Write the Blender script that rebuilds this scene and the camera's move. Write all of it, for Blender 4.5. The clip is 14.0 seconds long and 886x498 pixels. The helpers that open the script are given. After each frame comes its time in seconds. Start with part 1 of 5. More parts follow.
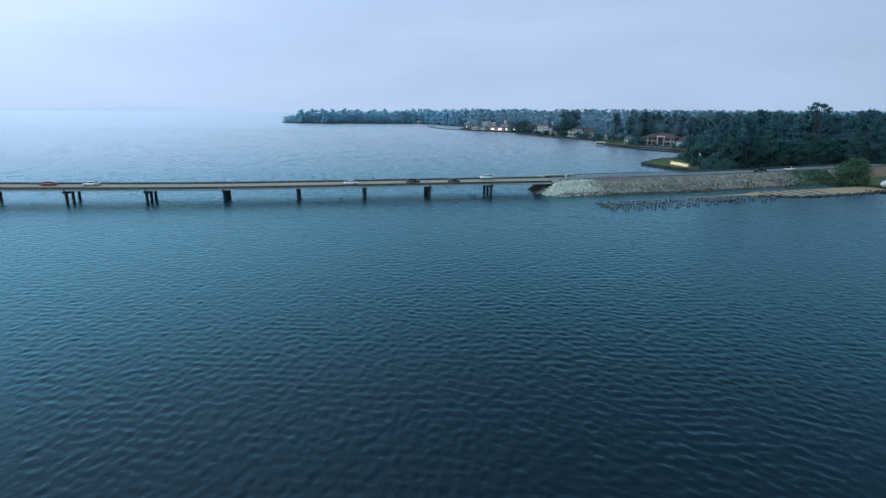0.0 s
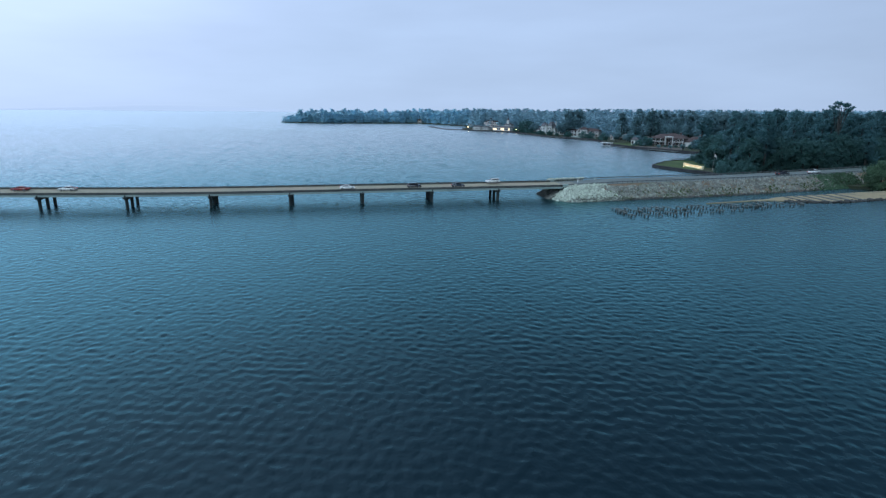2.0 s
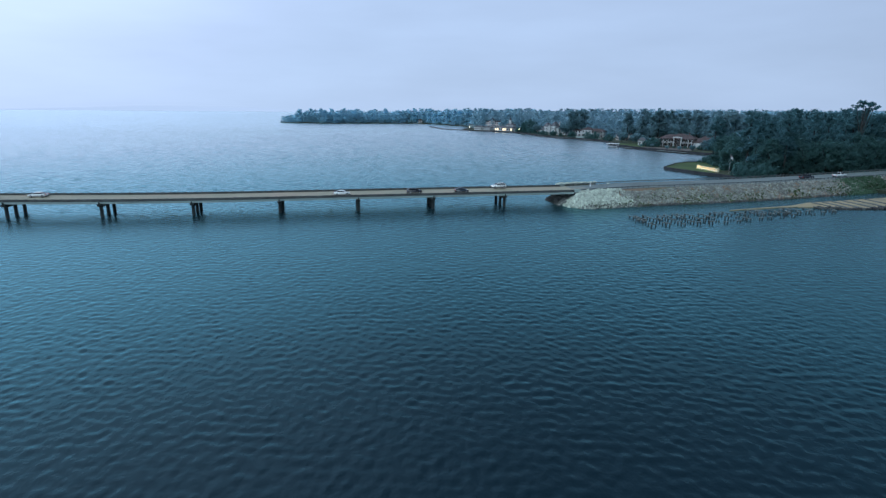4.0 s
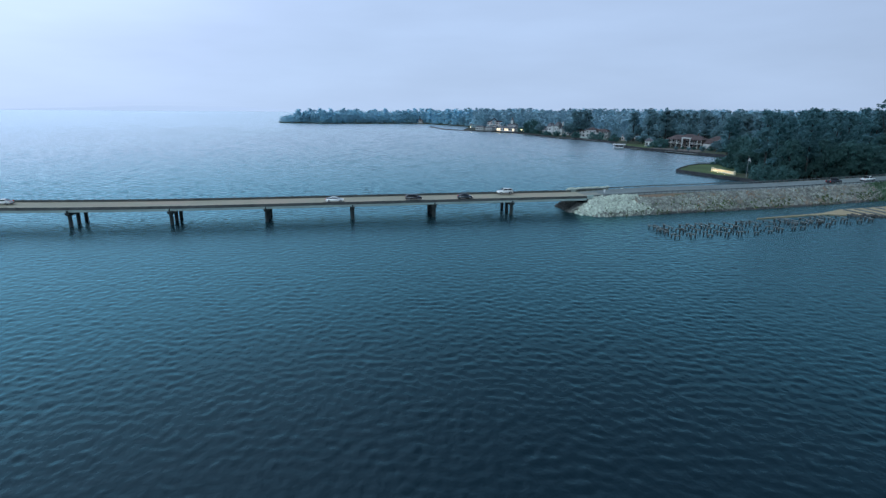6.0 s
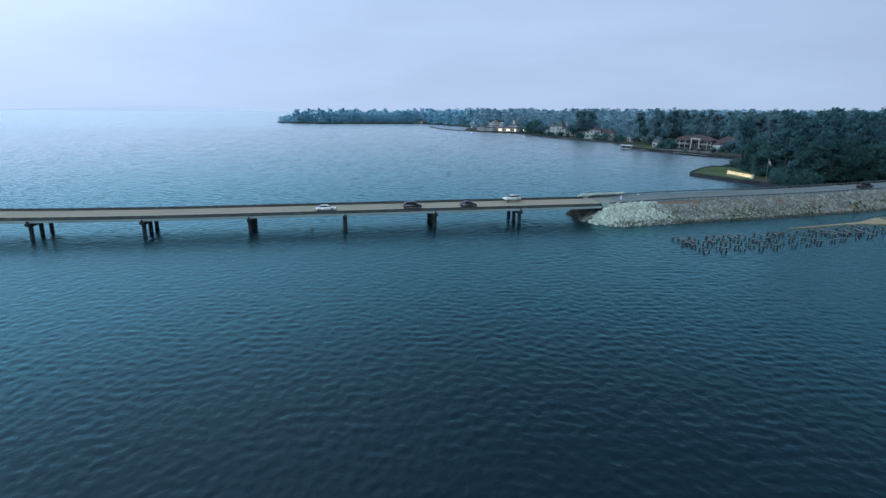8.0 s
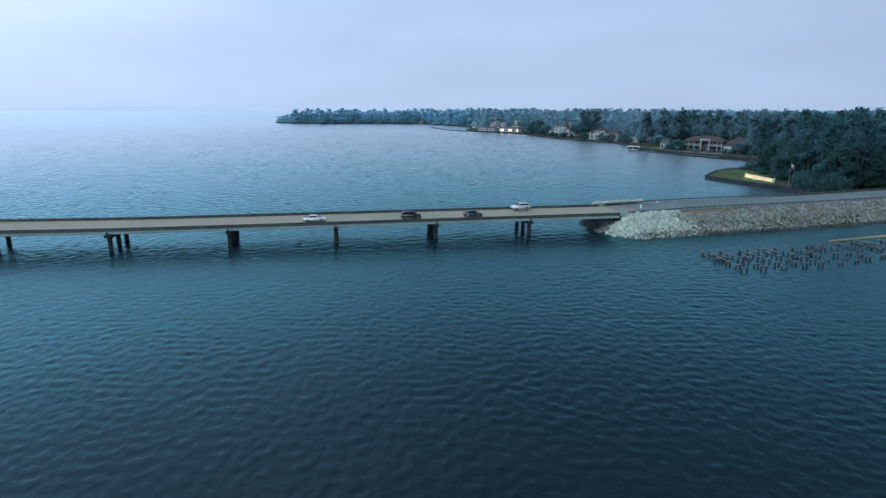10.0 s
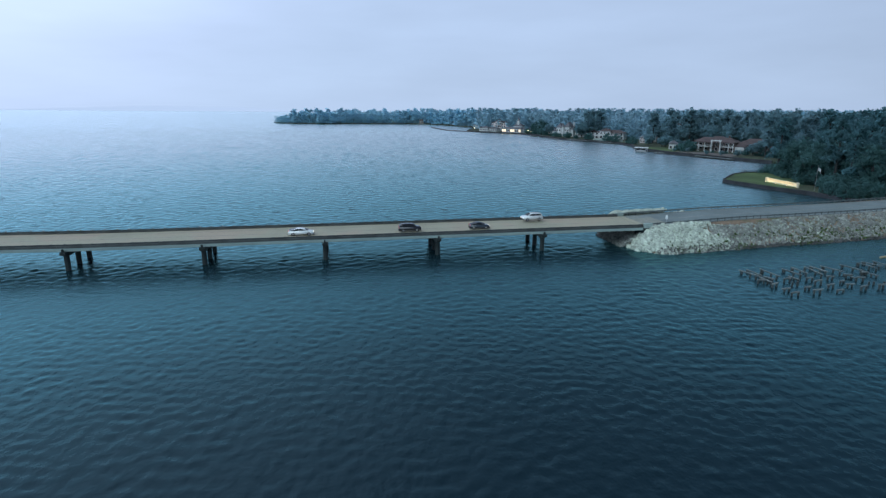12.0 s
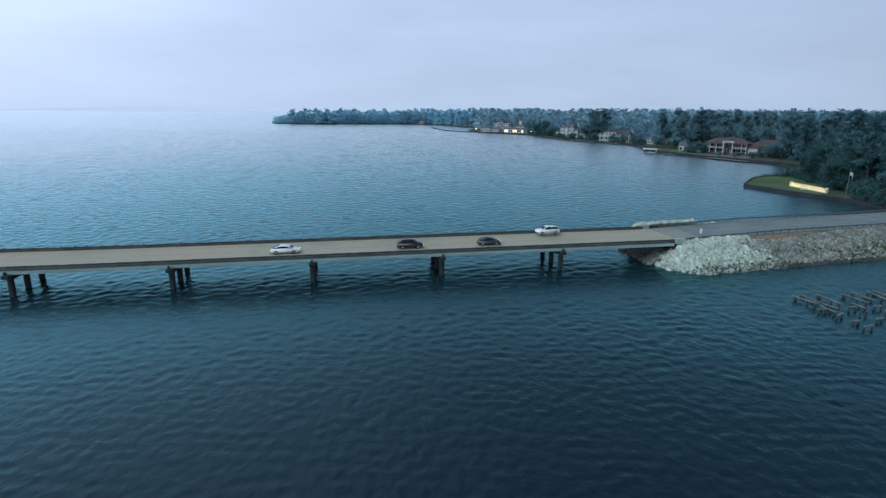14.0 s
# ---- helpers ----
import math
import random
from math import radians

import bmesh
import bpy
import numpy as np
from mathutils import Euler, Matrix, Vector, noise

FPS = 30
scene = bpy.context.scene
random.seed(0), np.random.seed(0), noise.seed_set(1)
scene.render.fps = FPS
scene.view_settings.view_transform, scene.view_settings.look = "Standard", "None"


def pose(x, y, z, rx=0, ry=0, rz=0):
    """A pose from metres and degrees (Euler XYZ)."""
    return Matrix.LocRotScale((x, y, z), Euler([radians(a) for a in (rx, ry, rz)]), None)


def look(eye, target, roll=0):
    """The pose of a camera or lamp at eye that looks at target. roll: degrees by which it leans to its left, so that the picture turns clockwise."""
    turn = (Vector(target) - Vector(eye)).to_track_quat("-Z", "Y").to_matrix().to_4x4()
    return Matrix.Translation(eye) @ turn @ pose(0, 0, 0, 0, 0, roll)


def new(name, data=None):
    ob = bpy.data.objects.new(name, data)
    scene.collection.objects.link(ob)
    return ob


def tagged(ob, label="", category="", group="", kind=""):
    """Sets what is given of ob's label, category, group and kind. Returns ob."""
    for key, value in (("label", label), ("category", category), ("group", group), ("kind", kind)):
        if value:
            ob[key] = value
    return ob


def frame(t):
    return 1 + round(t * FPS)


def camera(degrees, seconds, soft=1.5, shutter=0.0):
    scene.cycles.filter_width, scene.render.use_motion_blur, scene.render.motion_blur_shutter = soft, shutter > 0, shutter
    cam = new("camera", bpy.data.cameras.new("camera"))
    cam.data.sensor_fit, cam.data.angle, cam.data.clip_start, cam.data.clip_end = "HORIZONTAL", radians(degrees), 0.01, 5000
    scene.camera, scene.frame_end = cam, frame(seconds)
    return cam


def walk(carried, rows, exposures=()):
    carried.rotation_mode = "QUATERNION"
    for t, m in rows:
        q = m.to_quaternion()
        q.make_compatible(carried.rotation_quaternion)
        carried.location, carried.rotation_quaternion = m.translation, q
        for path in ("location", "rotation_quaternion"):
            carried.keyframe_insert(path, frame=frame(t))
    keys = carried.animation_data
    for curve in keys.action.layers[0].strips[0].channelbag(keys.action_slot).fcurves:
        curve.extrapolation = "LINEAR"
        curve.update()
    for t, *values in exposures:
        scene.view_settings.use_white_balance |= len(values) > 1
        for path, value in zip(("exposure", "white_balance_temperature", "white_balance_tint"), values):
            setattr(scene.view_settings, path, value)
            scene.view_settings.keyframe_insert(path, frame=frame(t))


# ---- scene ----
# tuned values: sky colours, water, lamps, cars
SKY_LOW, SKY_MID, SKY_TOP = (0.482, 0.638, 0.905, 1), (0.482, 0.638, 0.92, 1), (0.09, 0.135, 0.225, 1)
SKY_HIGH = (0.30, 0.41, 0.65, 1)
SKY_WEST = (0.84, 1.04, 1.50, 1)
HAZE_COLOUR = (0.475, 0.625, 0.90, 1)
WATER_LEVEL = 0.85
WATER_A, WATER_B, WATER_ROUGH = (0.0072, 0.0180, 0.0255, 1), (0.009, 0.0235, 0.032, 1), 0.25
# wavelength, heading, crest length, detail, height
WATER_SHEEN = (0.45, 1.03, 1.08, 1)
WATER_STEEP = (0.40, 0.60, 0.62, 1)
WAVES = [(0.9, 105, 1.1, 2, 0.13), (0.36, 60, 1.1, 2, 0.10)]
# wind chop: usual wave length, heading and its spread, steepness
CHOP_LENGTH, CHOP_HEADING, CHOP_SPREAD, CHOP_SLOPE = 1.4, 58.0, 0.95, 0.105
FLOOD = 85.0
CARS = (14.8, 36.6, 51.4, 69.3)
LAND = 1.95

# camera: a drone flying level towards the bridge, about 30 m above the lake
cam = camera(77.3, 14.0, soft=1.4)
# seconds, x, y, z, yaw, pitch, roll
ROWS = [
    (0.0, 3.147, 0.821, 30.832, 3.889, -14.307, 0.382),
    (1.0, 2.202, 7.526, 30.694, 3.922, -14.31, 0.377),
    (2.0, 1.345, 14.266, 30.563, 3.953, -14.313, 0.373),
    (3.0, 0.56, 21.042, 30.438, 3.982, -14.315, 0.368),
    (4.0, -0.168, 27.853, 30.321, 4.009, -14.316, 0.364),
    (5.0, -0.854, 34.7, 30.21, 4.034, -14.318, 0.359),
    (6.0, -1.513, 41.582, 30.106, 4.057, -14.318, 0.355),
    (7.0, -2.16, 48.501, 30.009, 4.079, -14.319, 0.35),
    (8.0, -2.811, 55.455, 29.919, 4.099, -14.318, 0.345),
    (9.0, -3.48, 62.446, 29.835, 4.116, -14.318, 0.341),
    (10.0, -4.183, 69.474, 29.759, 4.132, -14.316, 0.336),
    (11.0, -4.935, 76.538, 29.689, 4.146, -14.315, 0.332),
    (12.0, -5.751, 83.638, 29.627, 4.158, -14.313, 0.327),
    (13.0, -6.646, 90.776, 29.571, 4.169, -14.31, 0.323),
    (14.0, -7.636, 97.951, 29.522, 4.177, -14.307, 0.318),
]


def drone(x, y, z, yaw, pitch, roll):
    ahead = Euler((radians(90 + pitch), 0, radians(yaw))).to_matrix() @ Vector((0, 0, -1))
    eye = Vector((x, y, z))
    return look(eye, eye + ahead, roll)


# the picture warms slightly towards the end
walk(cam, [(t, drone(*row)) for t, *row in ROWS], exposures=[(0.0, 0.0, 6440, 10), (9.0, 0.0, 6440, 10), (12.0, 0.0, 6650, 10), (14.0, 0.0, 6780, 10)])

# ---- light: overcast dusk, brighter towards the west (the left of the lake) ----
world = bpy.data.worlds.new("dusk")
scene.world = world
world.use_nodes = True
wn, wl = world.node_tree.nodes, world.node_tree.links
wn.clear()

sky = wn.new("ShaderNodeTexSky")
sky.sky_type, sky.sun_disc = "NISHITA", False
sky.sun_elevation, sky.sun_rotation = radians(52), radians(-146)
coord = wn.new("ShaderNodeTexCoord")
split = wn.new("ShaderNodeSeparateXYZ")
wl.new(coord.outputs["Generated"], split.inputs[0])
# how far towards the bright west a direction points
west = wn.new("ShaderNodeVectorMath")
west.operation = "DOT_PRODUCT"
west.inputs[1].default_value = (-0.65, 0.41, 0.64)
wl.new(coord.outputs["Generated"], west.inputs[0])
glow = wn.new("ShaderNodeMapRange")
glow.interpolation_type = "SMOOTHSTEP"
glow.inputs[1].default_value, glow.inputs[2].default_value = 0.60, 0.98
wl.new(west.outputs["Value"], glow.inputs[0])
# cloud deck: colour by height
deck_ramp = wn.new("ShaderNodeValToRGB")
deck_ramp.color_ramp.elements[0].position, deck_ramp.color_ramp.elements[0].color = 0.0, SKY_LOW
deck_ramp.color_ramp.elements[1].position, deck_ramp.color_ramp.elements[1].color = 0.85, SKY_TOP
mid = deck_ramp.color_ramp.elements.new(0.33)
mid.color = SKY_MID
high = deck_ramp.color_ramp.elements.new(0.54)
high.color = SKY_HIGH
wl.new(split.outputs["Z"], deck_ramp.inputs[0])
bright = wn.new("ShaderNodeMix")
bright.data_type = "RGBA"
bright.inputs[7].default_value = SKY_WEST
wl.new(glow.outputs[0], bright.inputs[0])
wl.new(deck_ramp.outputs[0], bright.inputs[6])
# soft streaks of stratus
stretch = wn.new("ShaderNodeMapping")
stretch.inputs["Scale"].default_value = (1.0, 1.0, 5.0)
wl.new(coord.outputs["Generated"], stretch.inputs[0])
cloud = wn.new("ShaderNodeTexNoise")
cloud.inputs["Scale"].default_value, cloud.inputs["Detail"].default_value, cloud.inputs["Roughness"].default_value = 2.6, 5.0, 0.5
wl.new(stretch.outputs[0], cloud.inputs["Vector"])
streak = wn.new("ShaderNodeMapRange")
streak.inputs[1].default_value, streak.inputs[2].default_value = 0.3, 0.7
streak.inputs[3].default_value, streak.inputs[4].default_value = 0.93, 1.06
wl.new(cloud.outputs[0], streak.inputs[0])
shade = wn.new("ShaderNodeVectorMath")
shade.operation = "SCALE"
wl.new(bright.outputs[2], shade.inputs[0])
# the east is a little duller
east = wn.new("ShaderNodeMapRange")
east.inputs[1].default_value, east.inputs[2].default_value = -0.15, 0.55
east.inputs[3].default_value, east.inputs[4].default_value = 0.82, 1.0
wl.new(west.outputs["Value"], east.inputs[0])
dull = wn.new("ShaderNodeMath")
dull.operation = "MULTIPLY"
wl.new(streak.outputs[0], dull.inputs[0])
wl.new(east.outputs[0], dull.inputs[1])
wl.new(dull.outputs[0], shade.inputs["Scale"])
# the deck thickens upwards and to the east
upeast = wn.new("ShaderNodeVectorMath")
upeast.operation = "DOT_PRODUCT"
upeast.inputs[1].default_value = (0.5, 0.0, 0.85)
wl.new(coord.outputs["Generated"], upeast.inputs[0])
thick = wn.new("ShaderNodeMapRange")
thick.inputs[1].default_value, thick.inputs[2].default_value = 0.37, 0.75
wl.new(upeast.outputs["Value"], thick.inputs[0])
grey = wn.new("ShaderNodeMix")
grey.data_type = "RGBA"
grey.inputs[6].default_value, grey.inputs[7].default_value = (1, 1, 1, 1), (0.52, 0.60, 0.62, 1)
wl.new(thick.outputs[0], grey.inputs[0])
heavy = wn.new("ShaderNodeVectorMath")
heavy.operation = "MULTIPLY"
wl.new(shade.outputs[0], heavy.inputs[0])
wl.new(grey.outputs[2], heavy.inputs[1])
clear = wn.new("ShaderNodeVectorMath")
clear.operation = "SCALE"
clear.inputs["Scale"].default_value = 0.1
wl.new(sky.outputs[0], clear.inputs[0])
veil = wn.new("ShaderNodeMix")
veil.data_type = "RGBA"
veil.inputs[0].default_value = 0.97
wl.new(clear.outputs[0], veil.inputs[6])
wl.new(heavy.outputs[0], veil.inputs[7])
back = wn.new("ShaderNodeBackground")
back.inputs["Strength"].default_value = 1.0
wl.new(veil.outputs[2], back.inputs[0])
world_out = wn.new("ShaderNodeOutputWorld")
wl.new(back.outputs[0], world_out.inputs[0])

sun_data = bpy.data.lights.new("sun", "SUN")
sun_data.energy, sun_data.angle, sun_data.color = 1.5, radians(50), (0.71, 0.91, 1.0)
sun = new("sun", sun_data)
sun.matrix_world = look((-420, -620, 950), (0, 0, 0))


# ---- materials ----
def surface(name, colour, rough=0.8, metal=0.0, vary=0.3, fine=6.0, coarse=0.35, bump=0.0, tint=0.0, stain=None):
    """A solid surface with grain and blotches at two scales, and a tint of its own for each object or island."""
    m = bpy.data.materials.new(name)
    m.use_nodes = True
    nt = m.node_tree
    b = nt.nodes["Principled BSDF"]
    b.inputs["Roughness"].default_value, b.inputs["Metallic"].default_value = rough, metal
    geo = nt.nodes.new("ShaderNodeTexCoord")
    fac = None
    for scale, amount, detail in ((fine, vary * 0.6, 4), (coarse, vary, 3)):
        n = nt.nodes.new("ShaderNodeTexNoise")
        n.inputs["Scale"].default_value, n.inputs["Detail"].default_value = scale, detail
        nt.links.new(geo.outputs["Object"], n.inputs["Vector"])
        r = nt.nodes.new("ShaderNodeMapRange")
        r.inputs[1].default_value, r.inputs[2].default_value = 0.3, 0.7
        r.inputs[3].default_value, r.inputs[4].default_value = 1 - amount, 1 + amount
        nt.links.new(n.outputs[0], r.inputs[0])
        if fac is None:
            fac, grain = r.outputs[0], n.outputs[0]
        else:
            mul = nt.nodes.new("ShaderNodeMath")
            mul.operation = "MULTIPLY"
            nt.links.new(fac, mul.inputs[0])
            nt.links.new(r.outputs[0], mul.inputs[1])
            fac, blotch = mul.outputs[0], n.outputs[0]
    if tint:
        info, isle = nt.nodes.new("ShaderNodeObjectInfo"), nt.nodes.new("ShaderNodeNewGeometry")
        add = nt.nodes.new("ShaderNodeMath")
        add.operation = "ADD"
        nt.links.new(info.outputs["Random"], add.inputs[0])
        nt.links.new(isle.outputs["Random Per Island"], add.inputs[1])
        r = nt.nodes.new("ShaderNodeMapRange")
        r.inputs[2].default_value, r.inputs[3].default_value, r.inputs[4].default_value = 2.0, 1 - tint, 1 + tint
        nt.links.new(add.outputs[0], r.inputs[0])
        mul = nt.nodes.new("ShaderNodeMath")
        mul.operation = "MULTIPLY"
        nt.links.new(fac, mul.inputs[0])
        nt.links.new(r.outputs[0], mul.inputs[1])
        fac = mul.outputs[0]
    base = nt.nodes.new("ShaderNodeRGB")
    base.outputs[0].default_value = (*colour, 1)
    out = base.outputs[0]
    if stain:
        mix = nt.nodes.new("ShaderNodeMix")
        mix.data_type = "RGBA"
        r = nt.nodes.new("ShaderNodeMapRange")
        r.inputs[1].default_value, r.inputs[2].default_value = 0.48, 0.62
        nt.links.new(blotch, r.inputs[0])
        nt.links.new(r.outputs[0], mix.inputs[0])
        nt.links.new(out, mix.inputs[6])
        mix.inputs[7].default_value = (*stain, 1)
        out = mix.outputs[2]
    scale = nt.nodes.new("ShaderNodeVectorMath")
    scale.operation = "SCALE"
    nt.links.new(out, scale.inputs[0])
    nt.links.new(fac, scale.inputs["Scale"])
    nt.links.new(scale.outputs[0], b.inputs["Base Color"])
    if bump:
        bp = nt.nodes.new("ShaderNodeBump")
        bp.inputs["Strength"].default_value, bp.inputs["Distance"].default_value = 0.8, bump
        nt.links.new(grain, bp.inputs["Height"])
        nt.links.new(bp.outputs[0], b.inputs["Normal"])
    return m


def glowing(name, colour, strength):
    m = bpy.data.materials.new(name)
    m.use_nodes = True
    b = m.node_tree.nodes["Principled BSDF"]
    b.inputs["Base Color"].default_value = (*colour, 1)
    b.inputs["Emission Color"].default_value = (*colour, 1)
    b.inputs["Emission Strength"].default_value = strength
    return m


def glass(name, colour, rough=0.08):
    m = bpy.data.materials.new(name)
    m.use_nodes = True
    b = m.node_tree.nodes["Principled BSDF"]
    b.inputs["Base Color"].default_value = (*colour, 1)
    b.inputs["Roughness"].default_value, b.inputs["IOR"].default_value = rough, 1.5
    return m


def lake_water():
    m = bpy.data.materials.new("lake_water")
    m.use_nodes = True
    nt = m.node_tree
    nt.nodes.remove(nt.nodes["Principled BSDF"])
    body, gloss = nt.nodes.new("ShaderNodeBsdfDiffuse"), nt.nodes.new("ShaderNodeBsdfGlossy")
    gloss.inputs["Roughness"].default_value = WATER_ROUGH
    geo = nt.nodes.new("ShaderNodeTexCoord")

    def waves(scale, turn, long, detail):
        mp = nt.nodes.new("ShaderNodeMapping")
        mp.inputs["Rotation"].default_value = (0, 0, radians(turn))
        mp.vector_type = "TEXTURE"
        mp.inputs["Scale"].default_value = (long / scale, 1 / scale, 1 / scale)
        nt.links.new(geo.outputs["Object"], mp.inputs[0])
        n = nt.nodes.new("ShaderNodeTexNoise")
        n.inputs["Scale"].default_value, n.inputs["Detail"].default_value, n.inputs["Roughness"].default_value = 1.0, detail, 0.5
        nt.links.new(mp.outputs[0], n.inputs["Vector"])
        return n.outputs[0]

    # gusts: broad patches of rougher and calmer water
    gust = waves(0.013, 20, 2.2, 2)
    depth = nt.nodes.new("ShaderNodeMix")
    depth.data_type = "RGBA"
    depth.inputs[6].default_value, depth.inputs[7].default_value = WATER_A, WATER_B
    nt.links.new(gust, depth.inputs[0])
    nt.links.new(depth.outputs[2], body.inputs["Color"])
    normal = None
    for scale, turn, long, detail, height in WAVES:
        bp = nt.nodes.new("ShaderNodeBump")
        bp.inputs["Strength"].default_value, bp.inputs["Distance"].default_value = 1.0, height
        nt.links.new(waves(scale, turn, long, detail), bp.inputs["Height"])
        if normal:
            nt.links.new(normal, bp.inputs["Normal"])
        normal = bp.outputs[0]
    # gloss: painted reflection tint, dim steep down, greenish between, plain sky at grazing
    fresnel = nt.nodes.new("ShaderNodeFresnel")
    fresnel.inputs["IOR"].default_value = 1.333
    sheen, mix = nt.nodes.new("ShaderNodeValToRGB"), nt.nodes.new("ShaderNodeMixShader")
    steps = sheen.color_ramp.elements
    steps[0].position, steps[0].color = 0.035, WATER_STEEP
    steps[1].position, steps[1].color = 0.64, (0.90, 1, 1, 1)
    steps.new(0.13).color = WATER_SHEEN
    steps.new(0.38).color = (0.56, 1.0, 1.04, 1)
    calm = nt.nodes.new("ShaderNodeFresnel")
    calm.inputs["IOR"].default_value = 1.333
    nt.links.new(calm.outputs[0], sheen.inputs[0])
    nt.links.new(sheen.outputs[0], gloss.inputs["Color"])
    for node in (fresnel, body, gloss):
        nt.links.new(normal, node.inputs["Normal"])
    nt.links.new(fresnel.outputs[0], mix.inputs[0])
    nt.links.new(body.outputs[0], mix.inputs[1])
    nt.links.new(gloss.outputs[0], mix.inputs[2])
    nt.links.new(mix.outputs[0], nt.nodes["Material Output"].inputs[0])
    return m


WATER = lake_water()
CONCRETE = surface("weathered_concrete", (0.33, 0.41, 0.38), 0.85, vary=0.15, fine=3, coarse=0.3, bump=0.02)
DECK = surface("tan_concrete_deck", (0.37, 0.345, 0.25), 0.85, vary=0.12, fine=2, coarse=0.12, stain=(0.368, 0.304, 0.224))
# one near-black tone for caps, columns, abutment and end slope
PIER = surface("dark_grey_concrete", (0.028, 0.038, 0.037), 0.8, vary=0.35, fine=3, coarse=0.5, bump=0.03)
RAIL = surface("weathered_steel_rail", (0.07, 0.08, 0.08), 0.55, 0.5, vary=0.3, fine=4, coarse=0.4)
GUARD = surface("weathered_galvanised_rail", (0.13, 0.155, 0.155), 0.6, 0.2, vary=0.25, fine=4, coarse=0.4)
CURB = surface("stained_kerb", (0.085, 0.09, 0.085), 0.85, vary=0.3, fine=4, coarse=0.4)
ASPHALT = surface("old_asphalt", (0.16, 0.197, 0.193), 0.9, vary=0.15, fine=3, coarse=0.15)
WORN = surface("dusty_worn_surfacing", (0.27, 0.275, 0.225), 0.9, vary=0.25, fine=1.5, coarse=0.25, stain=(0.17, 0.2, 0.19))
LINE = surface("worn_road_paint", (0.264, 0.256, 0.224), 0.8, vary=0.3, fine=4, coarse=0.6)
EARTH = surface("bare_red_earth", (0.25, 0.175, 0.12), 0.95, vary=0.3, fine=2, coarse=0.2, bump=0.03, stain=(0.096, 0.104, 0.056))
PAVING = surface("brown_terrace_paving", (0.13, 0.115, 0.10), 0.9, vary=0.3, fine=2, coarse=0.3)
GRASS = surface("lawn_grass", (0.060, 0.100, 0.030), 0.95, vary=0.35, fine=3, coarse=0.1, bump=0.05)
WOODS_FLOOR = surface("woodland_ground", (0.036, 0.048, 0.024), 0.95, vary=0.4, fine=1, coarse=0.05)
SAND = surface("pale_sand", (0.41, 0.33, 0.20), 0.95, vary=0.2, fine=2, coarse=0.15, stain=(0.24, 0.208, 0.136))
ROCK_WHITE = surface("white_limestone", (0.36, 0.395, 0.33), 0.9, vary=0.18, fine=3, coarse=0.8, tint=0.65, bump=0.03)
ROCK_GREY = surface("grey_brown_riprap", (0.182, 0.188, 0.168), 0.9, vary=0.3, fine=3, coarse=0.4, tint=0.7, bump=0.03)
ROCK_WET = surface("wet_dark_rock", (0.056, 0.056, 0.052), 0.6, vary=0.3, fine=3, coarse=0.5, tint=0.4)
TIMBER = surface("weathered_grey_timber", (0.14, 0.16, 0.152), 0.9, vary=0.4, fine=5, coarse=0.7, tint=0.3)
PILE = surface("waterlogged_pile", (0.052, 0.060, 0.057), 0.8, vary=0.3, fine=5, coarse=0.7, tint=0.3)
BULKHEAD = surface("dark_timber_bulkhead", (0.034, 0.036, 0.040), 0.9, vary=0.35, fine=2, coarse=0.3)
BARK = surface("bark", (0.045, 0.047, 0.043), 0.95, vary=0.3, fine=5, coarse=0.6)


def foliage(name, colour, vary, fine, coarse, tint, thinness=0.65):
    """Leaves that let some of the sky's light through."""
    m = surface(name, colour, 0.9, vary=vary, fine=fine, coarse=coarse, tint=tint)
    nt = m.node_tree
    b, out = nt.nodes["Principled BSDF"], nt.nodes["Material Output"]
    thin, mix = nt.nodes.new("ShaderNodeBsdfTranslucent"), nt.nodes.new("ShaderNodeMixShader")
    nt.links.new(b.inputs["Base Color"].links[0].from_socket, thin.inputs[0])
    mix.inputs[0].default_value = thinness
    nt.links.new(b.outputs[0], mix.inputs[1])
    nt.links.new(thin.outputs[0], mix.inputs[2])
    nt.links.new(mix.outputs[0], out.inputs[0])
    return m


# pine and oak colours are lifted and blued to stand in for haze
LEAF_PINE = foliage("pine_needles", (0.132, 0.278, 0.294), 0.12, 1.2, 0.1, 0.14, 0.8)
LEAF_WILLOW = foliage("willow_leaves", (0.135, 0.235, 0.145), 0.25, 1.2, 0.12, 0.3)
LEAF_OAK = foliage("oak_leaves", (0.116, 0.248, 0.234), 0.12, 1.2, 0.1, 0.14, 0.8)
# aerial haze painted into the leaf colour: paler and bluer with distance
LEAF_FAR = foliage("hazed_pine_wood", (0.37, 0.55, 0.61), 0.08, 0.3, 0.03, 0.0, 0.85)
LEAF_BAY = foliage("hazed_bay_leaves", (0.245, 0.40, 0.43), 0.10, 0.5, 0.05, 0.05, 0.8)
LEAF_TIP = foliage("hazed_lakeside_wood", (0.42, 0.66, 0.75), 0.10, 0.2, 0.02, 0.0, 0.75)
STUCCO = surface("white_stucco", (0.56, 0.57, 0.55), 0.85, vary=0.1, fine=3, coarse=0.3)
PINK_WALL = surface("pale_pink_stucco", (0.70, 0.60, 0.57), 0.85, vary=0.12, fine=3, coarse=0.3)
TAN_WALL = surface("tan_stucco", (0.50, 0.43, 0.39), 0.85, vary=0.15, fine=3, coarse=0.3)
BRICK_WALL = surface("brown_brick_wall", (0.14, 0.11, 0.10), 0.9, vary=0.2, fine=4, coarse=0.4)
TILE_ROOF = surface("red_brown_tile_roof", (0.085, 0.062, 0.06), 0.85, vary=0.25, fine=3, coarse=0.3)
SHINGLE = surface("grey_shingle_roof", (0.13, 0.13, 0.14), 0.9, vary=0.25, fine=3, coarse=0.3)
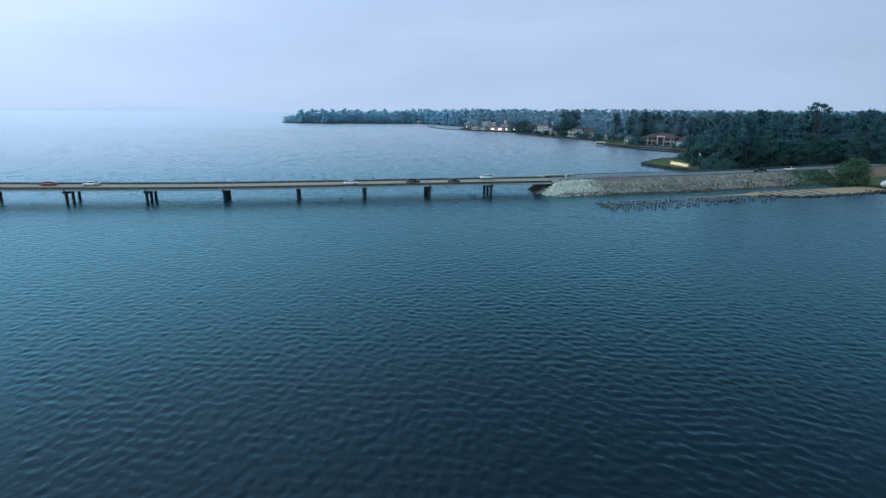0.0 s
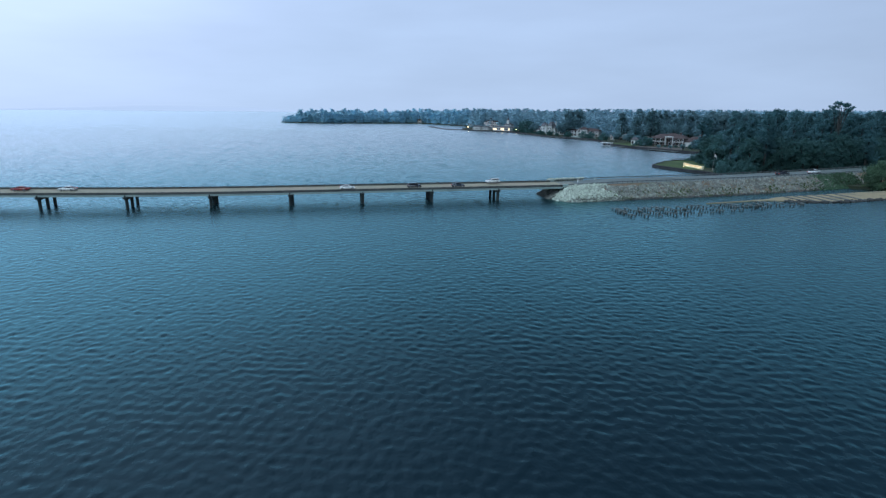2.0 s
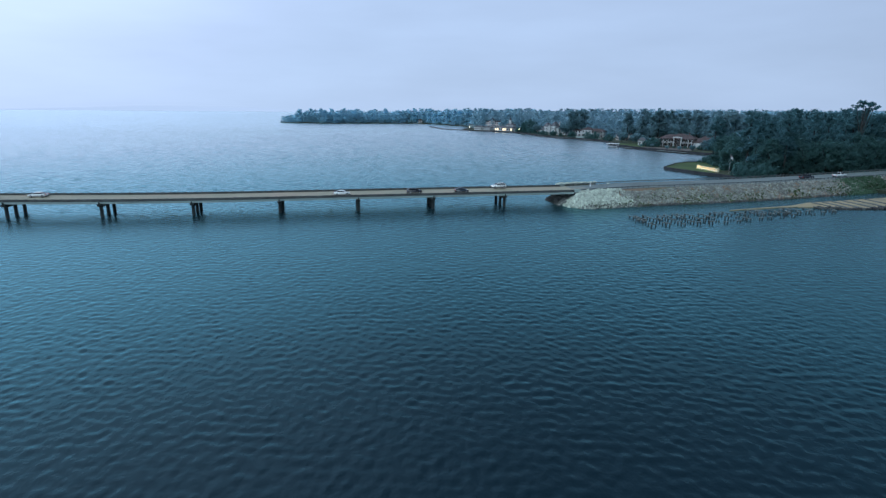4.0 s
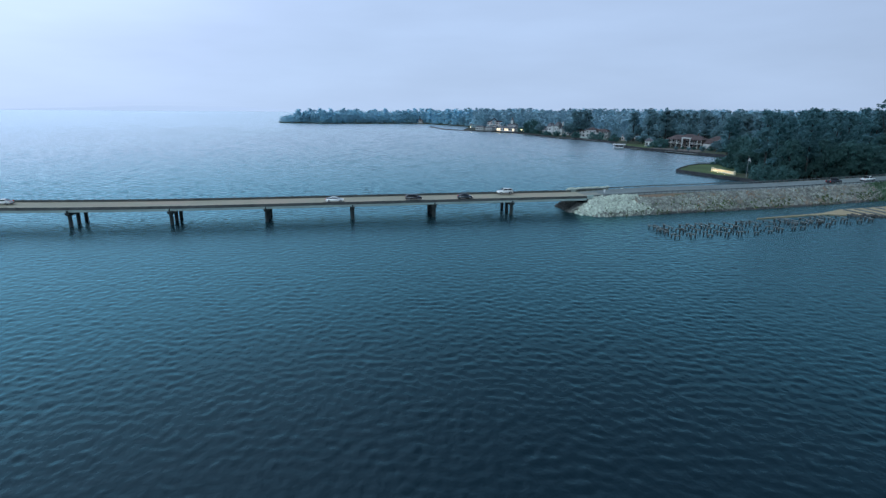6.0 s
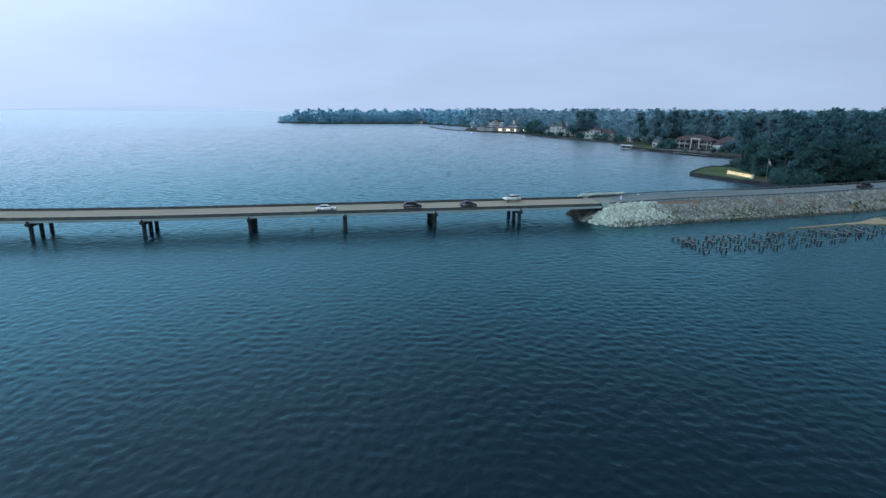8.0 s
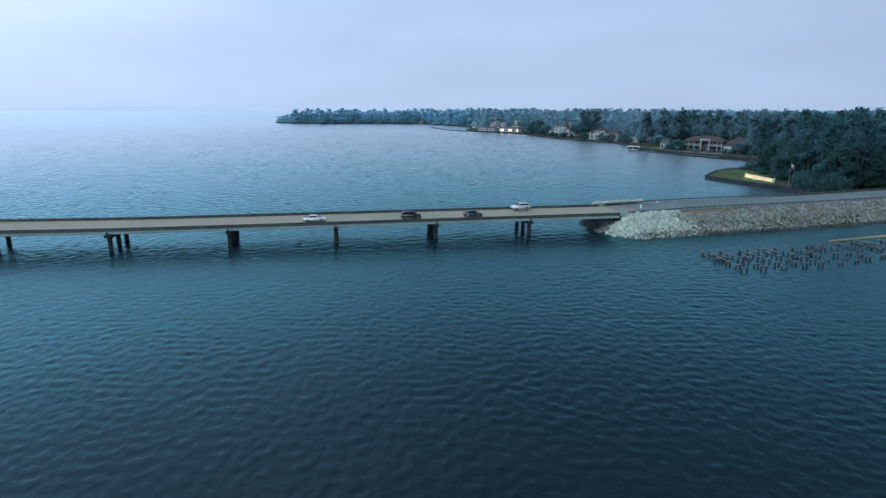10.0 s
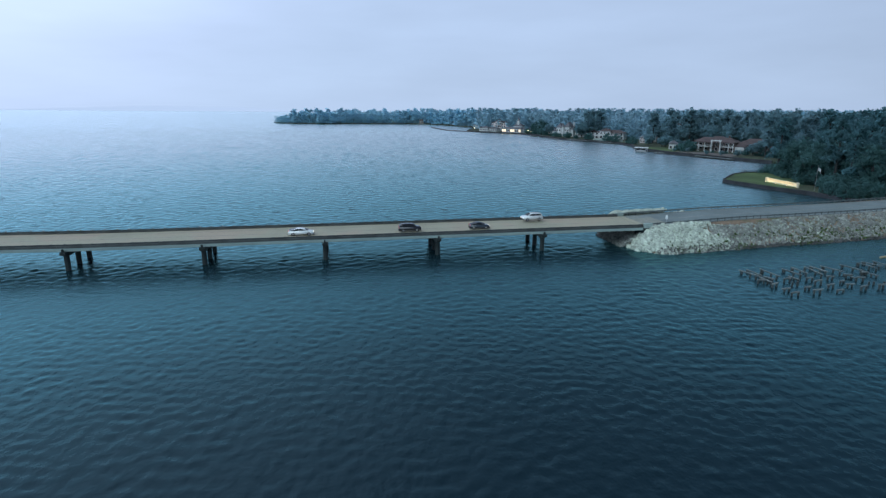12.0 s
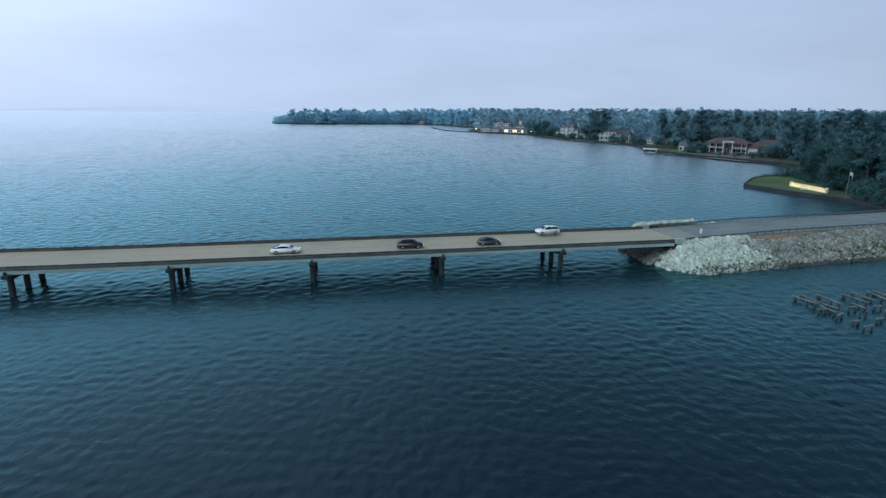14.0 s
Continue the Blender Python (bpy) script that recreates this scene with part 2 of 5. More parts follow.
WHITE = surface("white_paint", (0.75, 0.75, 0.74), 0.6, vary=0.08, fine=4, coarse=0.5)
PANE = glass("dark_window_pane", (0.02, 0.025, 0.03))
LIT = glowing("lit_window", (1.0, 0.72, 0.45), 1.6)
LAMP = glowing("lamp_globe", (1.0, 0.78, 0.45), 8.0)
METAL = surface("galvanised_steel", (0.45, 0.46, 0.47), 0.45, 0.8, vary=0.12, fine=5, coarse=0.6)
STONE_SIGN = surface("cream_limestone_sign", (0.72, 0.64, 0.46), 0.85, vary=0.15, fine=5, coarse=0.9)
LETTER = surface("weathered_stone_letters", (0.55, 0.47, 0.31), 0.85, vary=0.15)
TYRE = surface("black_rubber", (0.02, 0.02, 0.02), 0.85, vary=0.2)
RIM = surface("alloy_rim", (0.5, 0.5, 0.52), 0.3, 0.9, vary=0.05)
CAR_GLASS = glass("tinted_car_glass", (0.008, 0.010, 0.013), 0.15)
CAR_GLASS.node_tree.nodes["Principled BSDF"].inputs["IOR"].default_value = 1.3
HEAD = glowing("headlamp", (1.0, 0.92, 0.75), 1.0)
TAIL = glowing("tail_lamp", (0.6, 0.04, 0.03), 0.25)
BUMPER = surface("dark_plastic_trim", (0.03, 0.03, 0.032), 0.6, vary=0.1)


# ---- mesh helpers ----
def link(name, bm, material, parent=None, m=None, smooth=False):
    me = bpy.data.meshes.new(name)
    bm.to_mesh(me)
    bm.free()
    for mt in material if isinstance(material, (list, tuple)) else [material]:
        me.materials.append(mt)
    if smooth:
        me.shade_smooth()
    ob = new(name, me)
    ob.parent = parent
    if m is not None:
        ob.matrix_basis = m
    return ob


def part(name, bm, material, parent, label="", m=None, smooth=False):
    return tagged(link(name, bm, material, parent, m, smooth), label)


def share(name, ob, parent, m):
    """Another object on the mesh of ob, as a part of the same thing."""
    o = new(name, ob.data)
    o.parent, o.matrix_basis = parent, m
    if "label" in ob:
        o["label"] = ob["label"]
    return o


def thing(name, label, category, group="", kind="", m=None):
    e = new(name)
    e.empty_display_size = 0.5
    if m is not None:
        e.matrix_basis = m
    return tagged(e, label, category, group, kind)


def box(bm, x0, y0, z0, x1, y1, z1, m=None, bevel=0.0):
    r = bmesh.ops.create_cube(bm, size=1.0, matrix=Matrix.LocRotScale(((x0 + x1) / 2, (y0 + y1) / 2, (z0 + z1) / 2), None, (x1 - x0, y1 - y0, z1 - z0)))
    vs = r["verts"]
    if bevel:
        es = list({e for v in vs for e in v.link_edges})
        vs = list({v for f in bmesh.ops.bevel(bm, geom=es, offset=bevel, segments=1, affect="EDGES")["faces"] for v in f.verts} | {v for v in vs if v.is_valid})
    if m is not None:
        bmesh.ops.transform(bm, matrix=m, verts=vs)
    return bm


def boxed(*a, **k):
    return box(bmesh.new(), *a, **k)


def tube(bm, p, q, r0, r1=None, sides=10):
    p, q = Vector(p), Vector(q)
    d = q - p
    m = Matrix.Translation((p + q) / 2) @ d.to_track_quat("Z", "Y").to_matrix().to_4x4()
    bmesh.ops.create_cone(bm, cap_ends=True, segments=sides, radius1=r0, radius2=r0 if r1 is None else r1, depth=d.length, matrix=m)
    return bm


def prism(bm, outline, z0, z1):
    """An upright prism on an outline of (x, y)."""
    lo = [bm.verts.new((x, y, z0)) for x, y in outline]
    hi = [bm.verts.new((x, y, z1)) for x, y in outline]
    n = len(outline)
    for i in range(n):
        bm.faces.new((lo[i], lo[(i + 1) % n], hi[(i + 1) % n], hi[i]))
    bmesh.ops.triangle_fill(bm, use_beauty=True, edges=[bm.edges.get((hi[i], hi[(i + 1) % n])) for i in range(n)])
    bmesh.ops.recalc_face_normals(bm, faces=bm.faces)
    return bm


def grid_mesh(name, xyz, material, parent=None, smooth=True):
    """A sheet from an array of points, rows by columns by 3."""
    r, c, _ = xyz.shape
    k = np.arange(r * c).reshape(r, c)
    quads = np.stack([k[:-1, :-1], k[1:, :-1], k[1:, 1:], k[:-1, 1:]], -1).reshape(-1, 4)
    me = bpy.data.meshes.new(name)
    me.from_pydata(xyz.reshape(-1, 3).tolist(), [], quads.tolist())
    me.materials.append(material)
    if smooth:
        me.shade_smooth()
    ob = new(name, me)
    ob.parent = parent
    return ob


def raw_mesh(name, verts, faces, material):
    me = bpy.data.meshes.new(name)
    me.from_pydata(verts.tolist(), [], faces.tolist())
    me.materials.append(material)
    return me


rng = np.random.default_rng(7)

# ---- the lake, the land and the causeway ----
# the bridge's own axes: x along it, y across it, away from the open lake side that the drone comes from
BRIDGE = pose(-56.5, 177.6, 0, 0, 0, 15)
ROAD_U = [-520, 89, 105, 120, 135, 150, 165, 203, 244, 300, 420, 640]
ROAD_N = [8.35, 8.35, 10.0, 11.2, 12.2, 13.6, 15.5, 22.0, 31.0, 45.0, 78.0, 140.0]


def road_n(u):
    return sum(np.interp(u + d, ROAD_U, ROAD_N) for d in (-9, -4, 0, 4, 9)) / 5


def road_z(u):
    return 5.05 + 0.45 * np.clip((u - 89) / 25, 0, 1)


def at(u, n, z=0.0):
    """A place along and across the bridge, in the world."""
    return BRIDGE @ Vector((u, n, z))


# wind chop: the heights of many small wave trains over a fan of the lake, which ends in a calm rim
LAKE_ROWS, LAKE_COLUMNS = 980, 500
far = 34.0 * (1000.0 / 34.0) ** (np.arange(LAKE_ROWS) / (LAKE_ROWS - 1))
side = np.linspace(-0.98, 0.76, LAKE_COLUMNS)
X, Y = 3.0 + side[None, :] * far[:, None], np.repeat(far[:, None], LAKE_COLUMNS, 1)
step = np.gradient(far)
# the sheet grows coarser with distance, and carries waves that it can hold
held = np.maximum(CHOP_LENGTH, 2.8 * step)
chop, share_of = np.zeros_like(X), np.zeros(LAKE_ROWS)
wind = np.random.default_rng(31)
# rougher round the bridge, calmer in the open lake and near the camera's start
steep = CHOP_SLOPE * np.interp(far, [60, 130, 155, 180, 215, 260, 420], [0.85, 1.15, 1.2, 1.65, 1.65, 1.1, 0.85])
trains = []
for i in range(150):
    length = CHOP_LENGTH * 0.5 * (24.0 / CHOP_LENGTH) ** (i / 149)
    weight = np.exp(-(np.log(length / held) ** 2) / (2 * 0.38**2))
    trains.append((length, weight))
    share_of += weight**2
for length, weight in trains:
    heading, phase = radians(CHOP_HEADING) + wind.normal(0, CHOP_SPREAD), wind.uniform(0, 6.28)
    k = 2 * math.pi / length
    # trains come in groups: each swells and fades over a few crests
    gx, gy, gp = wind.normal(0, k * 0.12, 2).tolist() + [wind.uniform(0, 6.28)]
    rows = np.nonzero(weight > 0.01)[0]
    r0, r1 = rows[0], rows[-1] + 1
    x, y = X[r0:r1], Y[r0:r1]
    wave = np.sin(k * (math.cos(heading) * x + math.sin(heading) * y) + phase) * (0.75 + 0.6 * np.sin(gx * x + gy * y + gp))
    chop[r0:r1] += (math.sqrt(2) / k) * (steep * weight / np.sqrt(share_of))[r0:r1, None] * wave
rim = np.clip((side + 0.98) / 0.03, 0, 1) * np.clip((0.76 - side) / 0.03, 0, 1)
rim = rim[None, :] * (np.clip((far - 34) / 3, 0, 1) * np.clip((1000 - far) / 300, 0, 1))[:, None]
bm = bmesh.new()
edge = [bm.verts.new((4850 * math.cos(a), 60 + 4850 * math.sin(a), WATER_LEVEL)) for a in np.arange(160) * math.pi / 80]
hole = [bm.verts.new((X[i, j], Y[i, j], WATER_LEVEL)) for i, j in ((0, 0), (0, -1), (-1, -1), (-1, 0))]
loops = [bm.edges.new((c[i - 1], c[i])) for c in (edge, hole) for i in range(len(c))]
bmesh.ops.triangle_fill(bm, use_beauty=True, edges=loops)
base = bm.verts[:]
flat_v = [v.co[:] for v in base]
index = {v: i for i, v in enumerate(base)}
flat_f = [[index[v] for v in f.verts] for f in bm.faces]
bm.free()
k = np.arange(LAKE_ROWS * LAKE_COLUMNS).reshape(LAKE_ROWS, LAKE_COLUMNS) + len(flat_v)
quads = np.stack([k[:-1, :-1], k[:-1, 1:], k[1:, 1:], k[1:, :-1]], -1).reshape(-1, 4)
verts = np.stack([X, Y, WATER_LEVEL + chop * rim], -1).reshape(-1, 3)
me = bpy.data.meshes.new("water")
me.from_pydata(flat_v + verts.tolist(), [], flat_f + quads.tolist())
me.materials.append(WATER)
me.shade_smooth()
water = tagged(new("water", me), "dark blue-green lake water with small wind ripples", "lake", kind="structure")

# shoreline of the wooded east side, from the far right round the bay to the far point
SHORE_NEAR = [(4200, 40), (700, 140), (300, 184), (190, 203), (166, 216), (160, 232), (146, 240), (134, 251), (85, 230), (62, 222), (66, 238), (96, 252),
              (113, 262), (110.5, 273), (107, 284.5), (99, 297.8), (93.4, 310), (91.4, 316.5), (97.5, 327), (105, 339), (112, 344.5), (131, 348.5), (160, 366),
              (172, 385), (166, 400), (151.7, 402), (144, 414), (137, 426), (126, 445), (115.5, 464)]
SHORE_FAR = [(109, 486), (103.5, 497), (106, 512), (111, 540), (105.5, 571), (87.5, 599), (67, 630), (52, 676), (52, 690), (32, 733), (7, 756),
              (-20, 780), (-28, 800), (-24, 860), (-23, 931), (-60, 1000), (-100, 1075), (-140, 1092), (-213, 1074), (-298, 1050), (-350, 1062),
              (-378, 1078), (-392, 1100), (-380, 1150), (-250, 1300), (100, 1700), (500, 2600), (900, 4100), (3000, 4100)]
SHORE = SHORE_NEAR + SHORE_FAR
bm = prism(bmesh.new(), SHORE, -1.5, LAND)
ground = tagged(link("ground", bm, WOODS_FLOOR), "dark wooded lakeshore ground behind timber bulkheads", "ground", kind="structure")


def strip(name, line, width, z0, z1, material, label, category, m=None):
    """A wall or strip of one width along a line of (x, y)."""
    pts = [Vector((*p, 0)) for p in line]
    bm = bmesh.new()
    rows = []
    for i, p in enumerate(pts):
        d = (pts[min(i + 1, len(pts) - 1)] - pts[max(i - 1, 0)]).normalized()
        s = Vector((-d.y, d.x, 0)) * width / 2
        rows.append([bm.verts.new((*(p + s).xy, z1)), bm.verts.new((*(p - s).xy, z1)), bm.verts.new((*(p - s).xy, z0)), bm.verts.new((*(p + s).xy, z0))])
    for a, b in zip(rows, rows[1:]):
        for i in range(4):
            bm.faces.new((a[i], a[(i + 1) % 4], b[(i + 1) % 4], b[i]))
    bm.faces.new(rows[0])
    bm.faces.new(rows[-1][::-1])
    bmesh.ops.recalc_face_normals(bm, faces=bm.faces)
    return tagged(link(name, bm, material, None, m), label, category, kind="structure")


strip("bulkhead_point", SHORE[12:22], 0.5, -1.2, LAND + 0.25, BULKHEAD, "dark timber bulkhead round a grassy point", "sea wall")
strip("bulkhead_bay", SHORE[25:34], 0.6, -1.2, LAND + 0.6, BULKHEAD, "dark timber bulkhead below lakeside lawns", "sea wall")
strip("bulkhead_shore", SHORE[33:44], 0.7, -1.2, LAND + 0.3, BULKHEAD, "dark timber bulkhead along the lakeside houses", "sea wall")

# lawns, 4 cm proud of the ground
for name, outline, label in (
    ("lawn_point", [(104.5, 291.5), (99.9, 298.1), (94.3, 310.2), (92.3, 316.6), (98.3, 326.5), (105.7, 338.2), (112.4, 343.6), (123, 346), (124, 322), (115, 302)], "mown grass lawn on a low point by the lake"),
    ("lawn_beach", [(147.5, 240), (160.5, 233), (166.5, 217.5), (190, 205), (235, 198), (262, 230), (215, 262), (165, 256)], "rough grass beside the beach"),
    ("lawn_bay", [(114.5, 468), (109.5, 486.5), (104, 497), (106.5, 511), (130, 512), (131, 486), (122, 470)], "green lawn beside a lakeside house"),
):
    tagged(link(name, prism(bmesh.new(), outline, LAND - 0.3, LAND + 0.04), GRASS), label, "lawn", kind="structure")

tagged(link("terrace", prism(bmesh.new(), [(139, 427), (127.5, 446), (116.5, 464), (123, 471), (139, 465), (155, 448)], LAND - 0.3, LAND + 0.05), PAVING), "brown paved terrace between a large house and the water", "terrace", kind="structure")

# the causeway: rock-faced embankment that carries the road
us = np.concatenate([np.arange(83, 215, 1.25), np.arange(215, 640, 8.0)])
offs = np.arange(-21, 21.1, 0.9)


def bank_z(u, off):
    top = road_z(u) - 0.12
    near, far = 7.3, 7.0
    side = np.where(off < 0, (near + 7.6 - -off) * (top / 7.6), (far + 7.0 - off) * (top / 7.0))
    nose = (u - 84.2 - 0.3 * np.maximum(0, off + 6) - 1.2 * np.maximum(0, -off - 9.5)) * 0.8
    return np.maximum(np.minimum(np.minimum(top, side), nose), -1.4)


U, F = np.meshgrid(us, offs, indexing="ij")
Z = bank_z(U, F)
wob = np.array([[noise.noise((u * 0.35, f * 0.35, 3.1)) for f in offs] for u in us])
Z = Z + np.where(np.abs(F) < 6.9, 0, wob * 0.35)
N = road_n(U) + F
c15, s15 = math.cos(radians(15)), math.sin(radians(15))
sheet = np.stack([-56.5 + U * c15 - N * s15, 177.6 + U * s15 + N * c15, Z], -1)
bank = tagged(grid_mesh("embankment", sheet, EARTH), "red-brown earth causeway embankment faced with broken rock", "embankment", kind="structure")


def ribbon(name, stations, off0, off1, lift, material, label, category, thick=0.05):
    bm = bmesh.new()
    rows = []
    for u in stations:
        n, z = float(road_n(u)), float(road_z(u)) + lift
        rows.append([bm.verts.new((u, n + off0, z)), bm.verts.new((u, n + off1, z)), bm.verts.new((u, n + off1, z - thick)), bm.verts.new((u, n + off0, z - thick))])
    for a, b in zip(rows, rows[1:]):
        for i in range(4):
            bm.faces.new((a[i], b[i], b[(i + 1) % 4], a[(i + 1) % 4]))
    bmesh.ops.recalc_face_normals(bm, faces=bm.faces)
    ob = link(name, bm, material, None, BRIDGE)
    return tagged(ob, label, category, kind="structure")


land_st = np.concatenate([np.arange(89, 260, 4.0), np.arange(260, 641, 12.0)])
ribbon("road", land_st, -5.9, 5.9, 0.0, ASPHALT, "grey worn asphalt road on the causeway", "road", 0.3)
ribbon("road_patch", np.arange(89, 96.1, 1.4), -5.6, 5.6, 0.004, WORN, "dusty tan-grey worn surfacing where the road meets the bridge", "road", 0.02)
ribbon("road_line_near", land_st, -4.05, -3.92, 0.006, LINE, "worn white edge line on the road", "road marking", 0.004)
ribbon("road_line_far", land_st, 3.92, 4.05, 0.006, LINE, "worn white edge line on the road", "road marking", 0.004)
ribbon("road_line_middle", land_st, -0.12, 0.12, 0.006, LINE, "worn yellow centre line on the road", "road marking", 0.004)

# ---- the bridge ----
SPAN, LAST, DECK_Z = 22.25, 89.0, 5.05
FIRST = -22


def bent_u(k):
    """Where bent k stands along the bridge."""
    return -0.3 + (22.15 * k if k > 0 else 23.0 * k - 0.2 * (k * k if k > -5 else -8 * k - 16))


bridge = thing("bridge", "long low concrete beam bridge carrying a two-lane road over the lake", "bridge", kind="structure", m=BRIDGE)
U0 = bent_u(FIRST)


def rise(u):
    """The bridge climbs gently towards the middle of the lake."""
    return sum(float(np.interp(u + d, [-130, -22], [0.6, 0.0])) for d in (-14, -7, 0, 7, 14)) / 5


def bend(u):
    """How far the bridge curves away from its own straight line."""
    return sum(float(np.interp(u + d, [-520, -130, -92, -69, -46, -20], [57, 10.0, 5.8, 3.2, 1.0, 0.0])) for d in (-9, -4, 0, 4, 9)) / 5


STATIONS = [U0 + (LAST - U0) * i / 80 for i in range(81)]


def along(profile):
    """A bar with that outline of (across, up) along the whole bridge."""
    bm = bmesh.new()
    rows = [[bm.verts.new((u, y + bend(u), z + rise(u))) for y, z in profile] for u in STATIONS]
    for p, q in zip(rows, rows[1:]):
        for i in range(len(profile)):
            bm.faces.new((p[i - 1], p[i], q[i], q[i - 1]))
    bm.faces.new(rows[0])
    bm.faces.new(rows[-1][::-1])
    bmesh.ops.recalc_face_normals(bm, faces=bm.faces)
    return bm


def bar(n0, z0, n1, z1, c=0.0):
    """A rectangle across the bridge, with its corners cut by c."""
    if not c:
        return [(n0, z0), (n1, z0), (n1, z1), (n0, z1)]
    return [(n0 + c, z0), (n1 - c, z0), (n1, z0 + c), (n1, z1 - c), (n1 - c, z1), (n0 + c, z1), (n0, z1 - c), (n0, z0 + c)]


part("deck_slab", along(bar(2.1, 4.78, 14.6, 5.03)), CONCRETE, bridge)
part("deck_surface", along(bar(2.55, 5.0, 14.15, DECK_Z)), DECK, bridge, "tan worn concrete running surface")
for n0, n1 in ((2.1, 2.52), (14.18, 14.6)):
    part("kerb", along(bar(n0 - 0.03, 4.98, n1, 5.38, 0.03)), CURB, bridge, "dark stained concrete kerb")
for n in (2.42, 14.28):
    part("rail", along([(n - 0.03, 5.36), (n + 0.03, 5.36), (n + 0.05, 5.42), (n + 0.05, 5.5), (n + 0.02, 5.53), (n + 0.05, 5.56), (n + 0.05, 5.64), (n - 0.05, 5.64), (n - 0.05, 5.42)]), RAIL, bridge, "weathered dark steel beam rail")
for n0, n1 in ((4.42, 4.54), (12.16, 12.28), (8.25, 8.45)):
    part("road_line", along(bar(n0, DECK_Z - 0.004, n1, DECK_Z + 0.006)), LINE, bridge)

bm = boxed(-0.09, -0.1, 5.3, 0.09, 0.1, 5.76, bevel=0.02)
box(bm, -0.12, -0.13, 5.76, 0.12, 0.13, 5.84)
post = None
rest = bmesh.new()
for n in (2.34, 14.36):
    for k in range(int((LAST - U0) / 2.225)):
        u = LAST - 1.1 - k * 2.225
        if u > -200:
            if post is None:
                post = part("post", bm, RAIL, bridge, m=pose(u, n + bend(u), -0.12 + rise(u)))
            else:
                share("post", post, bridge, pose(u, n + bend(u), (-0.12 if n < 8 else 0) + rise(u)))
        else:
            box(rest, u - 0.09, n + bend(u) - 0.1, 5.3 + rise(u), u + 0.09, n + bend(u) + 0.1, 5.84 + rise(u))
tagged(part("far_posts", rest, RAIL, bridge), kind="stuff")


def girder_mesh():
    bm = bmesh.new()
    prof = [(-0.58, 4.44), (-0.54, 4.40), (0.54, 4.40), (0.58, 4.44), (0.58, 4.78), (-0.58, 4.78)]
    a = [bm.verts.new((0.06, y, z)) for y, z in prof]
    b = [bm.verts.new((SPAN - 0.06, y, z)) for y, z in prof]
    for i in range(len(prof)):
        bm.faces.new((a[i], a[i - 1], b[i - 1], b[i]))
    bm.faces.new(a)
    bm.faces.new(b[::-1])
    bmesh.ops.recalc_face_normals(bm, faces=bm.faces)
    return bm


girder = None
for k in range(FIRST, 4):
    for n in (2.63, 5.49, 8.35, 11.21, 14.07):
        u0, u1 = bent_u(k), bent_u(k + 1) if k < 3 else LAST
        m = pose(u0, n + bend(u0), rise(u0), 0, -math.degrees(math.atan2(rise(u1) - rise(u0), u1 - u0)), math.degrees(math.atan2(bend(u1) - bend(u0), u1 - u0))) @ Matrix.Diagonal(((u1 - u0) / SPAN, 1, 1, 1))
        if girder is None:
            girder = part("girder", girder_mesh(), CONCRETE, bridge, "pale concrete box beam", m=m)
        else:
            share("girder", girder, bridge, m)


def cap_mesh():
    bm = bmesh.new()
    prof = [(1.2, 3.95), (2.3, 3.55), (12.6, 3.55), (13.9, 3.95), (13.9, 4.40), (1.2, 4.40)]
    a = [bm.verts.new((-0.5, y, z)) for y, z in prof]
    b = [bm.verts.new((0.5, y, z)) for y, z in prof]
    for i in range(len(prof)):
        bm.faces.new((a[i], a[i - 1], b[i - 1], b[i]))
    bm.faces.new(a)
    bm.faces.new(b[::-1])
    bmesh.ops.recalc_face_normals(bm, faces=bm.faces)
    return bm


def column_mesh():
    bm = bmesh.new()
    tube(bm, (0, 0, -4.0), (0, 0, 3.57), 0.46, sides=16)
    return bm


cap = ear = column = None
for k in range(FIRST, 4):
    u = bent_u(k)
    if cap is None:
        cap = part("bent_cap", cap_mesh(), PIER, bridge, "dark grey concrete cross beam", m=pose(u, bend(u), rise(u)))
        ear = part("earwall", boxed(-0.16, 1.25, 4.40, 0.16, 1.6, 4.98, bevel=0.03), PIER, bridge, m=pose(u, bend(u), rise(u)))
        column = part("column", column_mesh(), PIER, bridge, "round dark grey concrete column", m=pose(u, 2.6 + bend(u), rise(u)), smooth=False)
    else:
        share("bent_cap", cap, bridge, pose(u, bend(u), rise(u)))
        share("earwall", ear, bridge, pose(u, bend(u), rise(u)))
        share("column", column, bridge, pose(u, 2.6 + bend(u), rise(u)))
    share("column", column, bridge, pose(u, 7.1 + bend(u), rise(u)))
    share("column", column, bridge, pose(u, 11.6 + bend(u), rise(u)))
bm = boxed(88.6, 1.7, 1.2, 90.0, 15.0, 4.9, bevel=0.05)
part("abutment", bm, PIER, bridge, "dark grey concrete abutment")
# added dark slope to the water, standing in for shade under the last span
bm = bmesh.new()
a = [bm.verts.new((u, 3.2, z)) for u, z in ((83.6, -0.5), (84.0, 0.9), (88.6, 3.4), (88.6, -0.5))]
b = [bm.verts.new((u, 14.6, z)) for u, z in ((83.6, -0.5), (84.0, 0.9), (88.6, 3.4), (88.6, -0.5))]
for i in range(4):
    bm.faces.new((a[i - 1], a[i], b[i], b[i - 1]))
bm.faces.new(a)
bm.faces.new(b[::-1])
bmesh.ops.recalc_face_normals(bm, faces=bm.faces)
part("slope_paving", bm, PIER, bridge, "dark slope added for the shade under the bridge end")
for n in (1.75, 14.4):
    part("end_post", boxed(88.7, n, 3.6, 90.6, n + 0.55, 5.9, bevel=0.04), CONCRETE, bridge, "pale concrete end post")
part("approach_slab", boxed(89.0, 2.6, 4.7, 95.0, 14.1, 5.08), DECK, bridge, "tan concrete approach slab")


